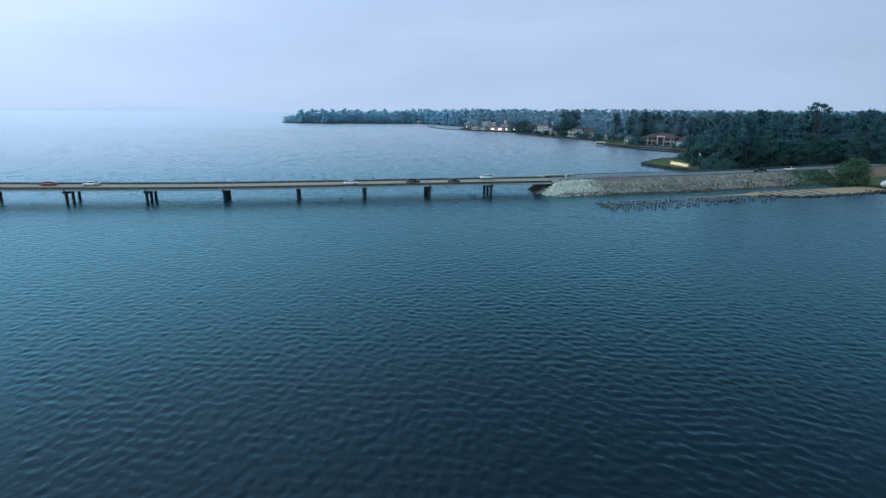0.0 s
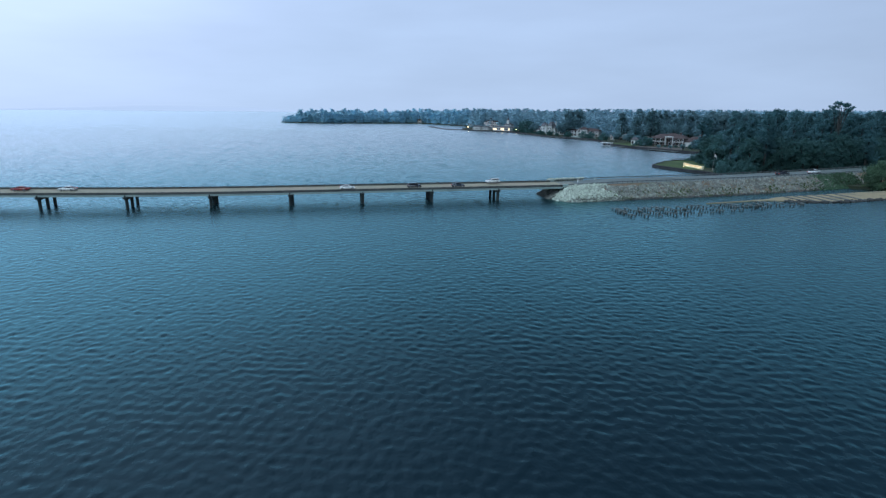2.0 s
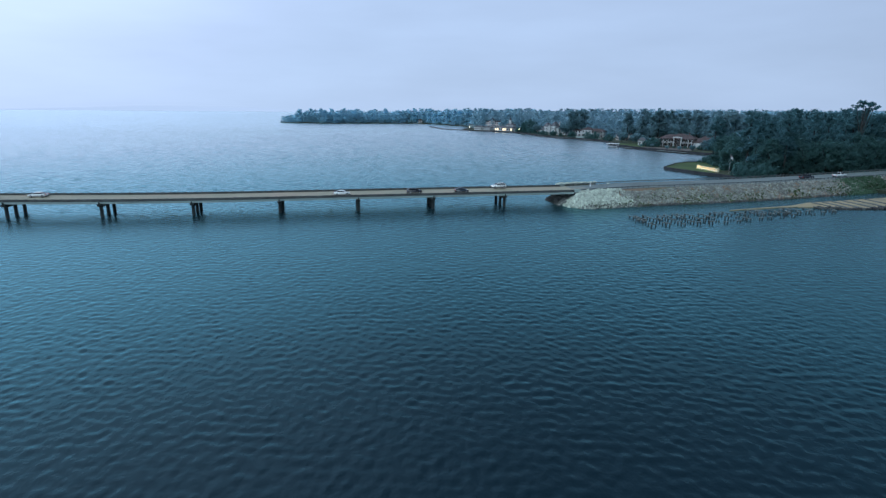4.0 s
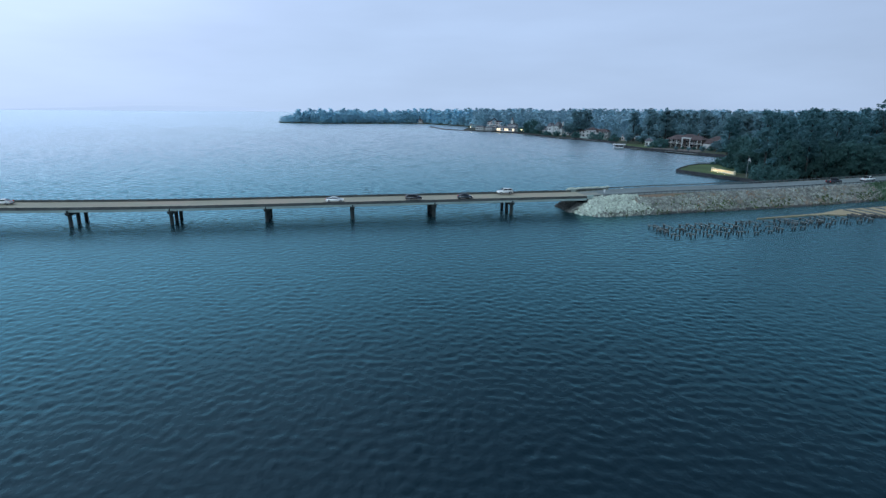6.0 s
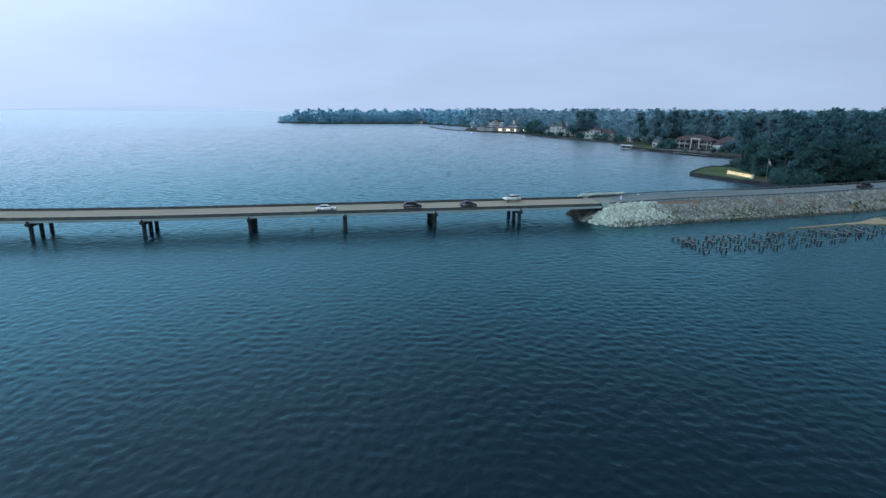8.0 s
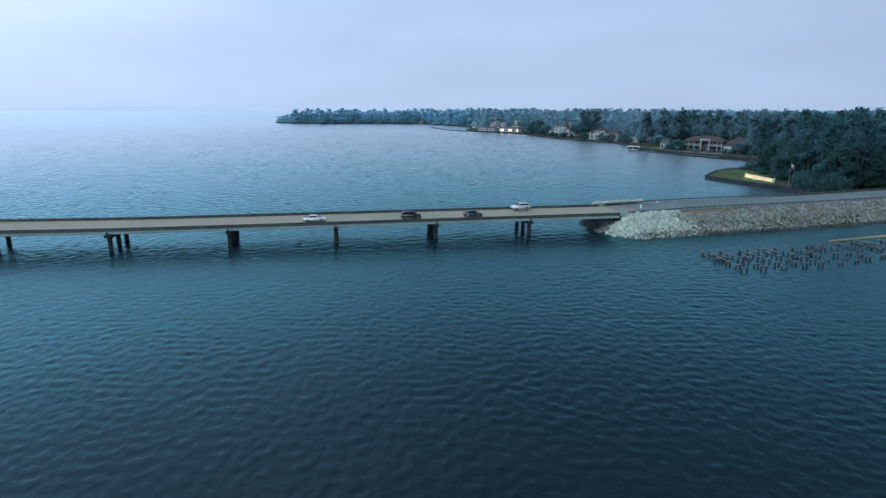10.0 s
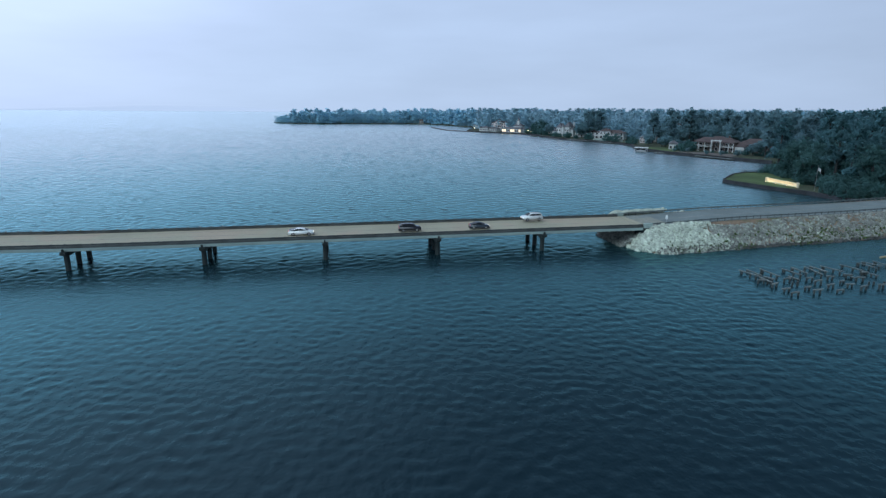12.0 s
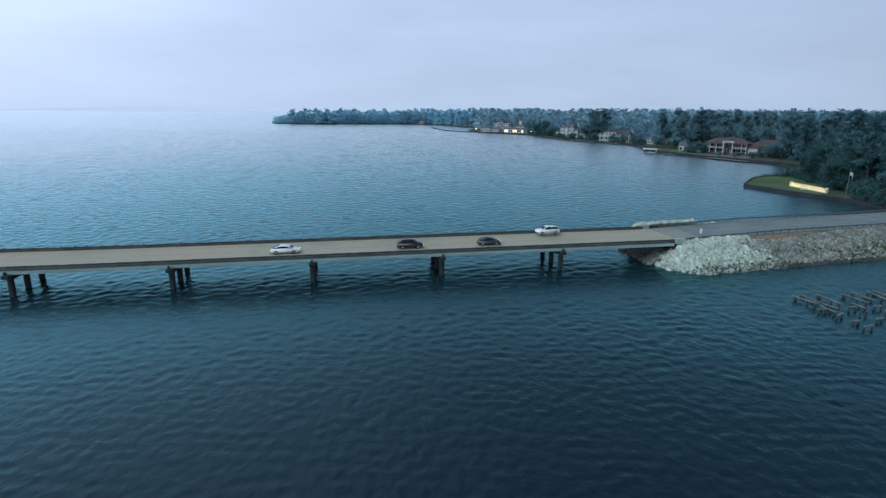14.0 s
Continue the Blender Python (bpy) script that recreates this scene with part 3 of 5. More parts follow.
# guard rails on the causeway
def guard_rail(label, off, stations):
    g = thing("guard_rail", label, "guard rail", group="causeway guard rails", m=BRIDGE)
    pts = [Vector((u, float(road_n(u)) + off(u), float(road_z(u)))) for u in stations]
    bm = bmesh.new()
    prof = [(-0.03, 0.42), (0.05, 0.47), (-0.02, 0.57), (0.05, 0.67), (-0.03, 0.73), (-0.06, 0.73), (-0.06, 0.42)]
    rows = [[bm.verts.new(p + Vector((0, y, z))) for y, z in prof] for p in pts]
    for a, b in zip(rows, rows[1:]):
        for i in range(len(prof)):
            bm.faces.new((a[i - 1], a[i], b[i], b[i - 1]))
    bmesh.ops.recalc_face_normals(bm, faces=bm.faces)
    part("beam", bm, GUARD, g, "grey corrugated steel beam")
    first = None
    for p in pts:
        if first is None:
            first = part("post", boxed(-0.09, -0.22, -0.5, 0.09, -0.05, 0.82, bevel=0.015), TIMBER, g, "timber post", m=Matrix.Translation(p))
        else:
            share("post", first, g, Matrix.Translation(p))
    return g


flare = lambda u: -6.1 - 0.1 * max(0.0, 1 - (u - 90) / 15)
guard_rail("dark weathered steel guard rail on the rocky side of the causeway", flare, [90.2 + 1.95 * i for i in range(119)])
guard_rail("dark weathered steel guard rail on the bay side of the causeway", lambda u: 6.1, [90.2 + 1.95 * i for i in range(119)])


# ---- riprap ----
def rock_mesh(seed, material, name="rock"):
    r = np.random.default_rng(seed)
    bm = bmesh.new()
    bmesh.ops.create_icosphere(bm, subdivisions=1, radius=0.5)
    for v in bm.verts:
        v.co *= r.uniform(0.72, 1.2)
        v.co.z *= 0.8
    for _ in range(2):
        n = Vector(r.normal(size=3)).normalized()
        bmesh.ops.bisect_plane(bm, geom=list(bm.verts) + list(bm.edges) + list(bm.faces), plane_co=n * 0.36, plane_no=n, clear_outer=True)
        bmesh.ops.holes_fill(bm, edges=[e for e in bm.edges if e.is_boundary], sides=0)
    me = bpy.data.meshes.new(name)
    bm.to_mesh(me)
    bm.free()
    me.materials.append(material)
    return me


def mesh_arrays(me):
    v = np.array([x.co[:] for x in me.vertices])
    f = [list(p.vertices) for p in me.polygons]
    return v, f


def joined(name, pieces, material, label, category):
    """Many small pieces as one mesh: pieces are (arrays, 4x4 matrix)."""
    vs, fs, k = [], [], 0
    for (v, f), m in pieces:
        m = np.array(m)
        vs.append(v @ m[:3, :3].T + m[:3, 3])
        fs += [[i + k for i in p] for p in f]
        k += len(v)
    me = bpy.data.meshes.new(name)
    me.from_pydata(np.concatenate(vs).tolist(), [], fs)
    me.materials.append(material)
    return tagged(new(name, me), label, category, kind="stuff")


white_kinds = [rock_mesh(s, ROCK_WHITE) for s in range(8)]
grey_kinds = [rock_mesh(s + 20, ROCK_GREY) for s in range(8)]
wet_kinds = [rock_mesh(s + 40, ROCK_WET) for s in range(4)]


def rock_place(u, off, size, sink=0.25, pile=0.0):
    z = float(bank_z(np.array(u), np.array(off))) + pile - sink * size + 0.15
    n = float(road_n(u)) + off
    s = size * rng.uniform(0.75, 1.25, 3)
    return BRIDGE @ Matrix.LocRotScale((u, n, z), Euler(rng.uniform(0, 6.28, 3)), Vector(s))


riprap = thing("riprap", "heap of fresh white limestone boulders beside the abutment", "boulders", kind="structure")
white_rest = []
whites = 0
for i in range(4900):
    u, off = rng.uniform(83.8, 109), rng.uniform(-15.0, -6.4 if i % 3 else 2.0)
    edge = 104.5 + 3.0 * math.sin(off * 0.9)
    if u > edge + rng.normal(0, 1.2) or bank_z(np.array(u), np.array(off)) < WATER_LEVEL - 0.5:
        continue
    if off > -6.6 and u > 88.2:
        continue
    low = bank_z(np.array(u), np.array(off)) < 2.1
    if low and rng.random() < 0.5:
        continue
    heap = 0.55 * math.exp(-((u - 98) / 7) ** 2) * (off > -12.5)
    m = rock_place(u, off, rng.uniform(0.45, 1.0) + 0.5 * (rng.random() < 0.25), pile=heap * rng.uniform(0, 1))
    kind = int(rng.integers(8))
    if whites < 300 and u > 88:
        o = new("rock", white_kinds[kind])
        o.parent, o.matrix_basis = riprap, m
        whites += 1
    else:
        white_rest.append((mesh_arrays(white_kinds[kind]), m))
for i in range(420):
    u, off = rng.uniform(88.5, 108), rng.uniform(7.2, 13.5)
    white_rest.append((mesh_arrays(white_kinds[i % 8]), rock_place(u, off, rng.uniform(0.6, 1.2))))
for i in range(420):
    u, off = rng.uniform(84.2, 89.5), rng.uniform(-13.0, -1.0)
    if bank_z(np.array(u), np.array(off)) > 1.5 - 0.7 * (i % 4 == 0):
        white_rest.append((mesh_arrays(white_kinds[i % 8]), rock_place(u, off, rng.uniform(0.5, 1.1))))
# the far side of the abutment is heaped up to the rail as well
for i in range(1500):
    u, across = rng.uniform(88.4, 103.0), rng.uniform(0.0, 6.5)
    top = (5.85 - 0.75 * max(0.0, across - 1.5)) * min(1.0, (u - 84.0) / 5.0) + rng.uniform(-0.4, 0.1)
    spot = Matrix.LocRotScale((u, 15.2 + across + 0.12 * max(0.0, u - 92), max(top, 0.4)), Euler(rng.uniform(0, 6.28, 3)), Vector(rng.uniform(0.4, 0.85, 3)))
    white_rest.append((mesh_arrays(white_kinds[i % 8]), BRIDGE @ spot))
joined("riprap_pieces", white_rest, ROCK_WHITE, "fresh white limestone boulders on the causeway slope", "boulders")

grey_rest, grey_arrays, wet_arrays = [], [mesh_arrays(k) for k in grey_kinds], [mesh_arrays(k) for k in wet_kinds]
white_arrays = [mesh_arrays(k) for k in white_kinds]
pale, wet = [], []
for i in range(7800):
    u = 104 + 120 * rng.random() ** 1.25
    off = rng.uniform(-15.2, np.interp(u, [104, 112, 126, 150], [-7.6, -8.3, -7.2, -6.8]))
    z = bank_z(np.array(u), np.array(off))
    if z < WATER_LEVEL - 0.6:
        continue
    if z < WATER_LEVEL + 0.35:
        wet.append((wet_arrays[i % 4], rock_place(u, off, rng.uniform(0.5, 1.1))))
    elif rng.random() < 0.2 * (u < 135) + 0.1:
        pale.append((white_arrays[i % 8], rock_place(u, off, rng.uniform(0.45, 1.05))))
    else:
        grey_rest.append((grey_arrays[i % 8], rock_place(u, off, rng.uniform(0.35, 0.9) + 0.7 * (rng.random() < 0.12))))
for i in range(1900):
    u, off = rng.uniform(85, 109), rng.uniform(-15.0, -12.3)
    if WATER_LEVEL - 0.6 < bank_z(np.array(u), np.array(off)) < 1.9:
        spot = rock_place(u, off, rng.uniform(0.4, 0.8), pile=0.12)
        if i % 3 == 0:
            wet.append((wet_arrays[i % 4], spot))
        elif i % 3 == 1 or off < -13.9:
            grey_rest.append((grey_arrays[i % 8], spot))
        else:
            pale.append((white_arrays[i % 8], spot))
# broken stone on the slope under the last span
for i in range(700):
    f = rng.random()
    u = 83.7 + 4.6 * f
    spot = Matrix.LocRotScale((u, rng.uniform(2.4, 14.6), 0.6 + 2.6 * f + rng.uniform(-0.1, 0.25)), Euler(rng.uniform(0, 6.28, 3)), Vector(rng.uniform(0.4, 0.9, 3)))
    grey_rest.append((grey_arrays[i % 8], BRIDGE @ spot))
for i in range(700):
    u = rng.uniform(90, 200)
    wet.append((grey_arrays[i % 8], rock_place(u, rng.uniform(8.0, 13.6), rng.uniform(0.5, 1.1))))
joined("riprap_grey", grey_rest, ROCK_GREY, "broken grey-brown rock facing on the causeway slope", "boulders")
joined("riprap_pale", pale, ROCK_WHITE, "scattered pale boulders among grey rock", "boulders")
joined("riprap_waterline", wet, ROCK_WET, "dark wet rocks along the waterline", "boulders")

# low weeds between the rocks
blades = []
for i in range(2600):
    u = 92 + 136 * rng.random()
    off = rng.uniform(-14.2, -10.6)
    if noise.noise((u * 0.09, off * 0.3, 8.0)) < -0.05 or rng.random() < 0.35:
        continue
    n, z = float(road_n(u)) + off, float(bank_z(np.array(u), np.array(off))) + 0.25
    w, h, a = rng.uniform(0.15, 0.32), rng.uniform(0.15, 0.4), rng.uniform(0, 6.28)
    d = np.array([math.cos(a) * w, math.sin(a) * w, 0])
    tip = rng.normal(0, 0.15, 3)
    base = np.array([u, n, z])
    v = np.stack([base - d, base + d, base + d * 0.6 + (0, 0, h) + tip, base - d * 0.7 + (0, 0, h * 0.8) + tip])
    blades.append(((v, [[0, 1, 2, 3]]), BRIDGE))
joined("weeds", blades, GRASS, "green weeds growing between the causeway rocks", "weeds")

# ---- sand spit and beach in the lee of the causeway ----
SPIT = [(74, 197.0), (85, 201.6), (97, 205.6), (106, 205.2), (115, 204.6), (124, 206.8), (135, 211.8), (147, 216.8), (154, 220), (162, 227), (160, 236), (146, 231), (134, 226), (118, 219), (106, 214.4), (97, 207.6), (85, 202.2), (74, 197.4)]
bm = prism(bmesh.new(), SPIT, -0.6, WATER_LEVEL + 0.28)
tagged(link("beach", bm, SAND), "pale sand beach running out into a narrow spit", "beach", kind="structure")
edge_rocks = []
for i in range(420):
    t = rng.random()
    x = 103 + 61 * t
    y = np.interp(x, [103, 115, 124, 135, 147, 154, 164, 166], [205.4, 204.4, 206.6, 211.6, 216.6, 220, 226, 216]) + rng.normal(-0.5, 0.6)
    m = Matrix.LocRotScale((x, y, WATER_LEVEL + rng.uniform(-0.1, 0.35)), Euler(rng.uniform(0, 6.28, 3)), Vector(rng.uniform(0.5, 1.3, 3)))
    edge_rocks.append((wet_arrays[i % 4], m))
for i in range(120):
    x = rng.uniform(150, 178)
    y = np.interp(x, [150, 165, 178], [221, 214, 204]) + rng.normal(0, 0.9)
    m = Matrix.LocRotScale((x, y, WATER_LEVEL + rng.uniform(0, 0.8)), Euler(rng.uniform(0, 6.28, 3)), Vector(rng.uniform(0.6, 1.5, 3)))
    edge_rocks.append((wet_arrays[i % 4], m))
joined("beach_rocks", edge_rocks, ROCK_WET, "dark wet rocks along the edge of the beach", "boulders")

# low dark groynes that cross the beach to the water
for x in (107.5, 111.5, 115.5, 119.8, 124.5, 129.5):
    y0, y1 = float(np.interp(x, [106, 115, 124, 135], [205.2, 204.6, 206.8, 211.8])) - 1.2, float(np.interp(x, [106, 118, 134], [214.4, 219, 226])) - 1.5
    strip("groyne", [(x + 0.8, y0), (x + 0.3, (y0 + y1) / 2), (x - 0.8, y1)], 0.9, -0.6, WATER_LEVEL + 0.5, TIMBER, "low dark groyne across the sand", "groyne")

# ---- ruined pier: rows of pile bents standing in the water ----
ruin = thing("ruined_pier", "field of weathered timber pile bents from an old pier standing in the water", "pier", kind="structure")
pile = cap_beam = stub = None
PILE_BM = tube(bmesh.new(), (0, 0, -1.6), (0, 0, 1.0), 0.19, 0.16, 9)


def ruin_pile(u, n, top):
    global pile
    m = BRIDGE @ pose(u, n, top - 1.0, rng.normal(0, 2.5), rng.normal(0, 2.5), rng.uniform(0, 360))
    if pile is None:
        pile = part("pile", PILE_BM, PILE, ruin, "dark round timber pile", m=m)
    else:
        share("pile", pile, ruin, m)


for i in range(16):
    u0 = 95.6 + 4.3 * i
    front = np.interp(u0, [95, 118, 128, 145, 160, 175], [-32.2, -31.4, -28.8, -25.6, -22.8, -20.5])
    rear = np.interp(u0, [95, 107, 122, 145, 160, 175], [-19.3, -20.0, -18.6, -16.0, -15.0, -14.5])
    # the landward half still carries its cap beams
    for first, length, shift, gone in ((rear, 4.4, 0, 0.04), (rear - 4.5, 3.0, 0, 0.45), (rear + 0.6, 3.8, 2.15, 0.12 + 0.03 * i), (rear - 3.8, 2.4, 2.15, 0.65)):
        if rng.random() < gone:
            continue
        u, top = u0 + shift + rng.normal(0, 0.35), WATER_LEVEL + rng.uniform(0.3, 0.6)
        for f in (0.25, 0.55, length * 0.6, length - 0.3):
            ruin_pile(u + rng.normal(0, 0.08), first - f, top)
        m = BRIDGE @ pose(u, first - length / 2, top, rng.normal(0, 2.0), rng.normal(0, 4), rng.normal(0, 7)) @ Matrix.Diagonal((1, length / 4.4, 1, 1))
        if cap_beam is None:
            cap_beam = part("cap_beam", boxed(-0.12, -2.2, -0.04, 0.12, 2.2, 0.13, bevel=0.02), TIMBER, ruin, "broken grey timber cap beam", m=m)
        else:
            share("cap_beam", cap_beam, ruin, m)
    # towards the open water only pairs of piles with short caps stand
    n = front
    while n < rear - 5.5:
        if rng.random() < (0.92 if u0 < 130 else 0.75):
            u, top = u0 + rng.normal(0, 0.35), WATER_LEVEL + rng.uniform(0.35, 0.75)
            for e in (-0.5, 0.5):
                ruin_pile(u + e, n + rng.normal(0, 0.1), top)
            if rng.random() < 0.75:
                m = BRIDGE @ pose(u, n, top, rng.normal(0, 3), rng.normal(0, 4), rng.normal(0, 8))
                if stub is None:
                    stub = part("short_cap", boxed(-0.75, -0.15, -0.04, 0.75, 0.15, 0.17, bevel=0.03), TIMBER, ruin, m=m)
                else:
                    share("short_cap", stub, ruin, m)
        n += 2.15 + rng.normal(0, 0.15)

# ---- trees ----
def leaf_quads(centres, size, r, out=None):
    """Small bent leaf clumps, one quad each; with out, the leaves lie across those directions, like the skin of a clump."""
    n = len(centres)
    if out is None:
        out = np.zeros((n, 3))
    up = out + r.normal(0, 0.45, (n, 3)) + (0, 0, 0.25)
    up /= np.linalg.norm(up, axis=1)[:, None]
    a = np.cross(up, r.normal(size=(n, 3)))
    a /= np.linalg.norm(a, axis=1)[:, None]
    b = np.cross(up, a)
    s = size * r.uniform(0.6, 1.3, (n, 1))
    q = np.stack([centres - a * s, centres + b * s * 0.7, centres + a * s * 1.1, centres - b * s * 0.8], 1)
    q += r.normal(0, 0.12 * size, q.shape)
    return q.reshape(-1, 3), np.arange(4 * n).reshape(n, 4)


def crown_points(kind, height, spread, r, count):
    """Leaf places of a crown: clusters on limbs. Returns the points and the clusters' centres."""
    centres = []
    if kind == "pine":
        for i in range(int(r.integers(30, 38))):
            f = r.uniform(0.3, 1.0)
            reach = spread * (1.15 - f) ** 0.55 * r.uniform(0.25, 1.0)
            a = r.uniform(0, 6.28)
            centres.append((reach * math.cos(a), reach * math.sin(a), height * f, spread * r.uniform(0.24, 0.4) * (1.25 - 0.5 * f), 0.55))
        centres.append((0, 0, height * 0.97, spread * 0.38, 0.8))
    elif kind == "clump":
        for i in range(int(r.integers(30, 38))):
            f, a = r.uniform(0.03, 0.97), r.uniform(0, 6.28)
            reach = spread * (1.0 - 0.75 * f * f) * r.uniform(0.3, 1.0)
            centres.append((reach * math.cos(a), reach * math.sin(a), height * f, spread * r.uniform(0.24, 0.38), 0.8))
    elif kind == "umbrella":
        for i in range(15):
            a, q = r.uniform(0, 6.28), spread * r.uniform(0.1, 1.0) ** 0.7
            centres.append((q * math.cos(a), q * math.sin(a), height - 1.1 - 2.4 * (q / spread) ** 2 + r.normal(0, 0.3), 1.15, 0.45))
    elif kind == "willow":
        for i in range(46):
            v = r.normal(size=3)
            v /= np.linalg.norm(v)
            centres.append((v[0] * spread * 0.82, v[1] * spread * 0.82, height * (0.42 + 0.46 * v[2]), spread * r.uniform(0.2, 0.3), 0.8))
    else:
        for i in range(int(r.integers(36, 44))):
            v = r.normal(size=3)
            v /= np.linalg.norm(v)
            f = r.uniform(0.55, 0.95)
            centres.append((v[0] * spread * f, v[1] * spread * f, height * (0.6 + 0.34 * v[2] * f), spread * r.uniform(0.2, 0.32), 0.75))
    pts, outs = [], []
    per = count // len(centres)
    for x, y, z, rad, flat in centres:
        p = np.clip(r.normal(size=(per, 3)), -1.9, 1.9) * rad * 0.62
        outs.append(p / (np.linalg.norm(p, axis=1)[:, None] + 1e-6))
        p[:, 2] *= flat
        pts.append(p + (x, y, z))
    pts, outs = np.concatenate(pts), np.concatenate(outs)
    whole = pts - (0, 0, height * 0.45)
    outs = outs + 0.8 * whole / (np.linalg.norm(whole, axis=1)[:, None] + 1e-6)
    return pts, outs / (np.linalg.norm(outs, axis=1)[:, None] + 1e-6), centres


def tree_meshes(kind, height, spread, seed, count, size, leaf):
    r = np.random.default_rng(seed)
    pts, outs, centres = crown_points(kind, height, spread, r, count)
    v, f = leaf_quads(pts, size, r, outs)
    crown = raw_mesh("crown", v, f, leaf)
    bm = bmesh.new()
    girth = height * (0.014 if kind in ("pine", "umbrella") else 0.024)
    top = height * (0.9 if kind in ("pine", "umbrella") else 0.55)
    tube(bm, (0, 0, -0.6), (0, 0, top * 0.5), girth * 1.25, girth, 7)
    tube(bm, (0, 0, top * 0.5), (r.normal(0, 0.2), r.normal(0, 0.2), top), girth, girth * 0.35, 7)
    for x, y, z, rad, _ in centres[:9]:
        root = min(top * 0.95, z * (0.9 if kind == "pine" else 0.5))
        tube(bm, (0, 0, root), (x * 0.8, y * 0.8, z), girth * 0.4, girth * 0.12, 5)
    trunk = bpy.data.meshes.new("trunk")
    bm.to_mesh(trunk)
    bm.free()
    trunk.materials.append(BARK)
    return trunk, crown


def tree(name, meshes, label, m, group=""):
    t = thing(name, label, "shrub" if name == "shrub" else "tree", group=group, m=m)
    for part_name, me in zip(("trunk", "crown"), meshes):
        o = new(part_name, me)
        o.parent = t
    return t


pines = [tree_meshes("pine", 26 + s % 3, 4.5 + 0.35 * (s % 4), 100 + s, 1500, 0.54, LEAF_PINE) for s in range(6)]
oaks = [tree_meshes("oak", 15 + s, 5.6 + 0.5 * (s % 3), 200 + s, 1250, 0.54, LEAF_OAK) for s in range(5)]


def inside(x, y, poly):
    hit = False
    for (x0, y0), (x1, y1) in zip(poly, poly[1:] + poly[:1]):
        if (y0 > y) != (y1 > y) and x < (x1 - x0) * (y - y0) / (y1 - y0) + x0:
            hit = not hit
    return hit


def spots(poly, gap, tries):
    """Places in an outline, at least a gap apart."""
    xs, ys = [p[0] for p in poly], [p[1] for p in poly]
    got = []
    for _ in range(tries):
        x, y = rng.uniform(min(xs), max(xs)), rng.uniform(min(ys), max(ys))
        if inside(x, y, poly) and all((x - a) ** 2 + (y - b) ** 2 > gap * gap for a, b in got):
            got.append((x, y))
    return got


def planted(kinds, x, y, scale, z=LAND - 0.1):
    return Matrix.LocRotScale((x, y, z), Euler((0, 0, rng.uniform(0, 6.28))), Vector((scale * rng.uniform(0.9, 1.15), scale * rng.uniform(0.9, 1.15), scale)))


# the dark wood behind the causeway
WOOD = [(118, 277), (119.5, 290), (118, 305), (120, 322), (124, 341), (131, 351), (158, 363), (174, 384), (190, 402), (200, 400), (260, 400), (330, 390), (330, 345), (255, 309), (200, 290), (150, 272)]
near_spots = spots(WOOD, 6.0, 3200)
for x, y in near_spots:
    front = y < 300 + (x - 150) * 0.2 or x < 140
    if not front and x > 190 and rng.random() < 0.35:
        continue
    if rng.random() < (0.55 if front else 0.3):
        tree("oak_tree", oaks[int(rng.integers(5))], "dark green broadleaf tree at the edge of a dense wood", planted(oaks, x, y, rng.uniform(0.75, 1.15)), "woodland trees")
    else:
        tree("pine_tree", pines[int(rng.integers(6))], "tall dark pine in a dense lakeside wood", planted(pines, x, y, rng.uniform(0.82, 1.06)), "woodland trees")

# smaller trees that close the wood's edge down to the ground
for x, y in spots([(118, 276), (119.5, 290), (117.5, 305), (119.5, 322), (123, 341), (131, 352), (134, 346), (127, 335), (124, 318), (123, 300), (126, 283), (150, 279), (200, 297), (255, 316), (325, 350), (325, 343), (255, 307.5), (200, 288.5), (150, 271)], 4.6, 4000):
    tree("oak_tree", oaks[int(rng.integers(5))], "low leafy tree at the foot of a dense wood", planted(oaks, x, y, rng.uniform(0.36, 0.66), LAND - 1.2), "woodland edge trees")

# one pine that rises over the wood
tree("pine_tree", tree_meshes("umbrella", 33.2, 4.4, 333, 330, 0.5, LEAF_PINE), "very tall lone pine with a flat open crown", pose(166, 290, LAND - 0.1), "woodland trees")

# undergrowth along the wood's edge
under = []
for i in range(150):
    k = rng.uniform(0, len(WOOD) - 1.01)
    a, b = WOOD[int(k)], WOOD[int(k) + 1]
    if 8 <= int(k) <= 12:
        continue
    f = k % 1
    x, y = a[0] + (b[0] - a[0]) * f + rng.normal(0, 1.5), a[1] + (b[1] - a[1]) * f + rng.normal(0, 1.5)
    r = rng.uniform(1.5, 3.4)
    p = rng.normal(size=(110, 3))
    p *= r * rng.uniform(0.5, 1, (110, 1)) / np.linalg.norm(p, axis=1)[:, None]
    v, f4 = leaf_quads(p + (x, y, LAND + r * 0.6), 0.55, rng, p / np.linalg.norm(p, axis=1)[:, None])
    under.append(((v, f4.tolist()), Matrix.Identity(4)))
joined("undergrowth", under, LEAF_OAK, "dense dark undergrowth along the edge of the wood", "shrubs")

# the round willow by the beach, and shrubs beside it
t = tree("willow_tree", tree_meshes("willow", 11.4, 6.0, 411, 7000, 0.36, LEAF_WILLOW), "broad rounded green tree on the causeway slope above the beach", pose(154.5, 238.5, 1.2))

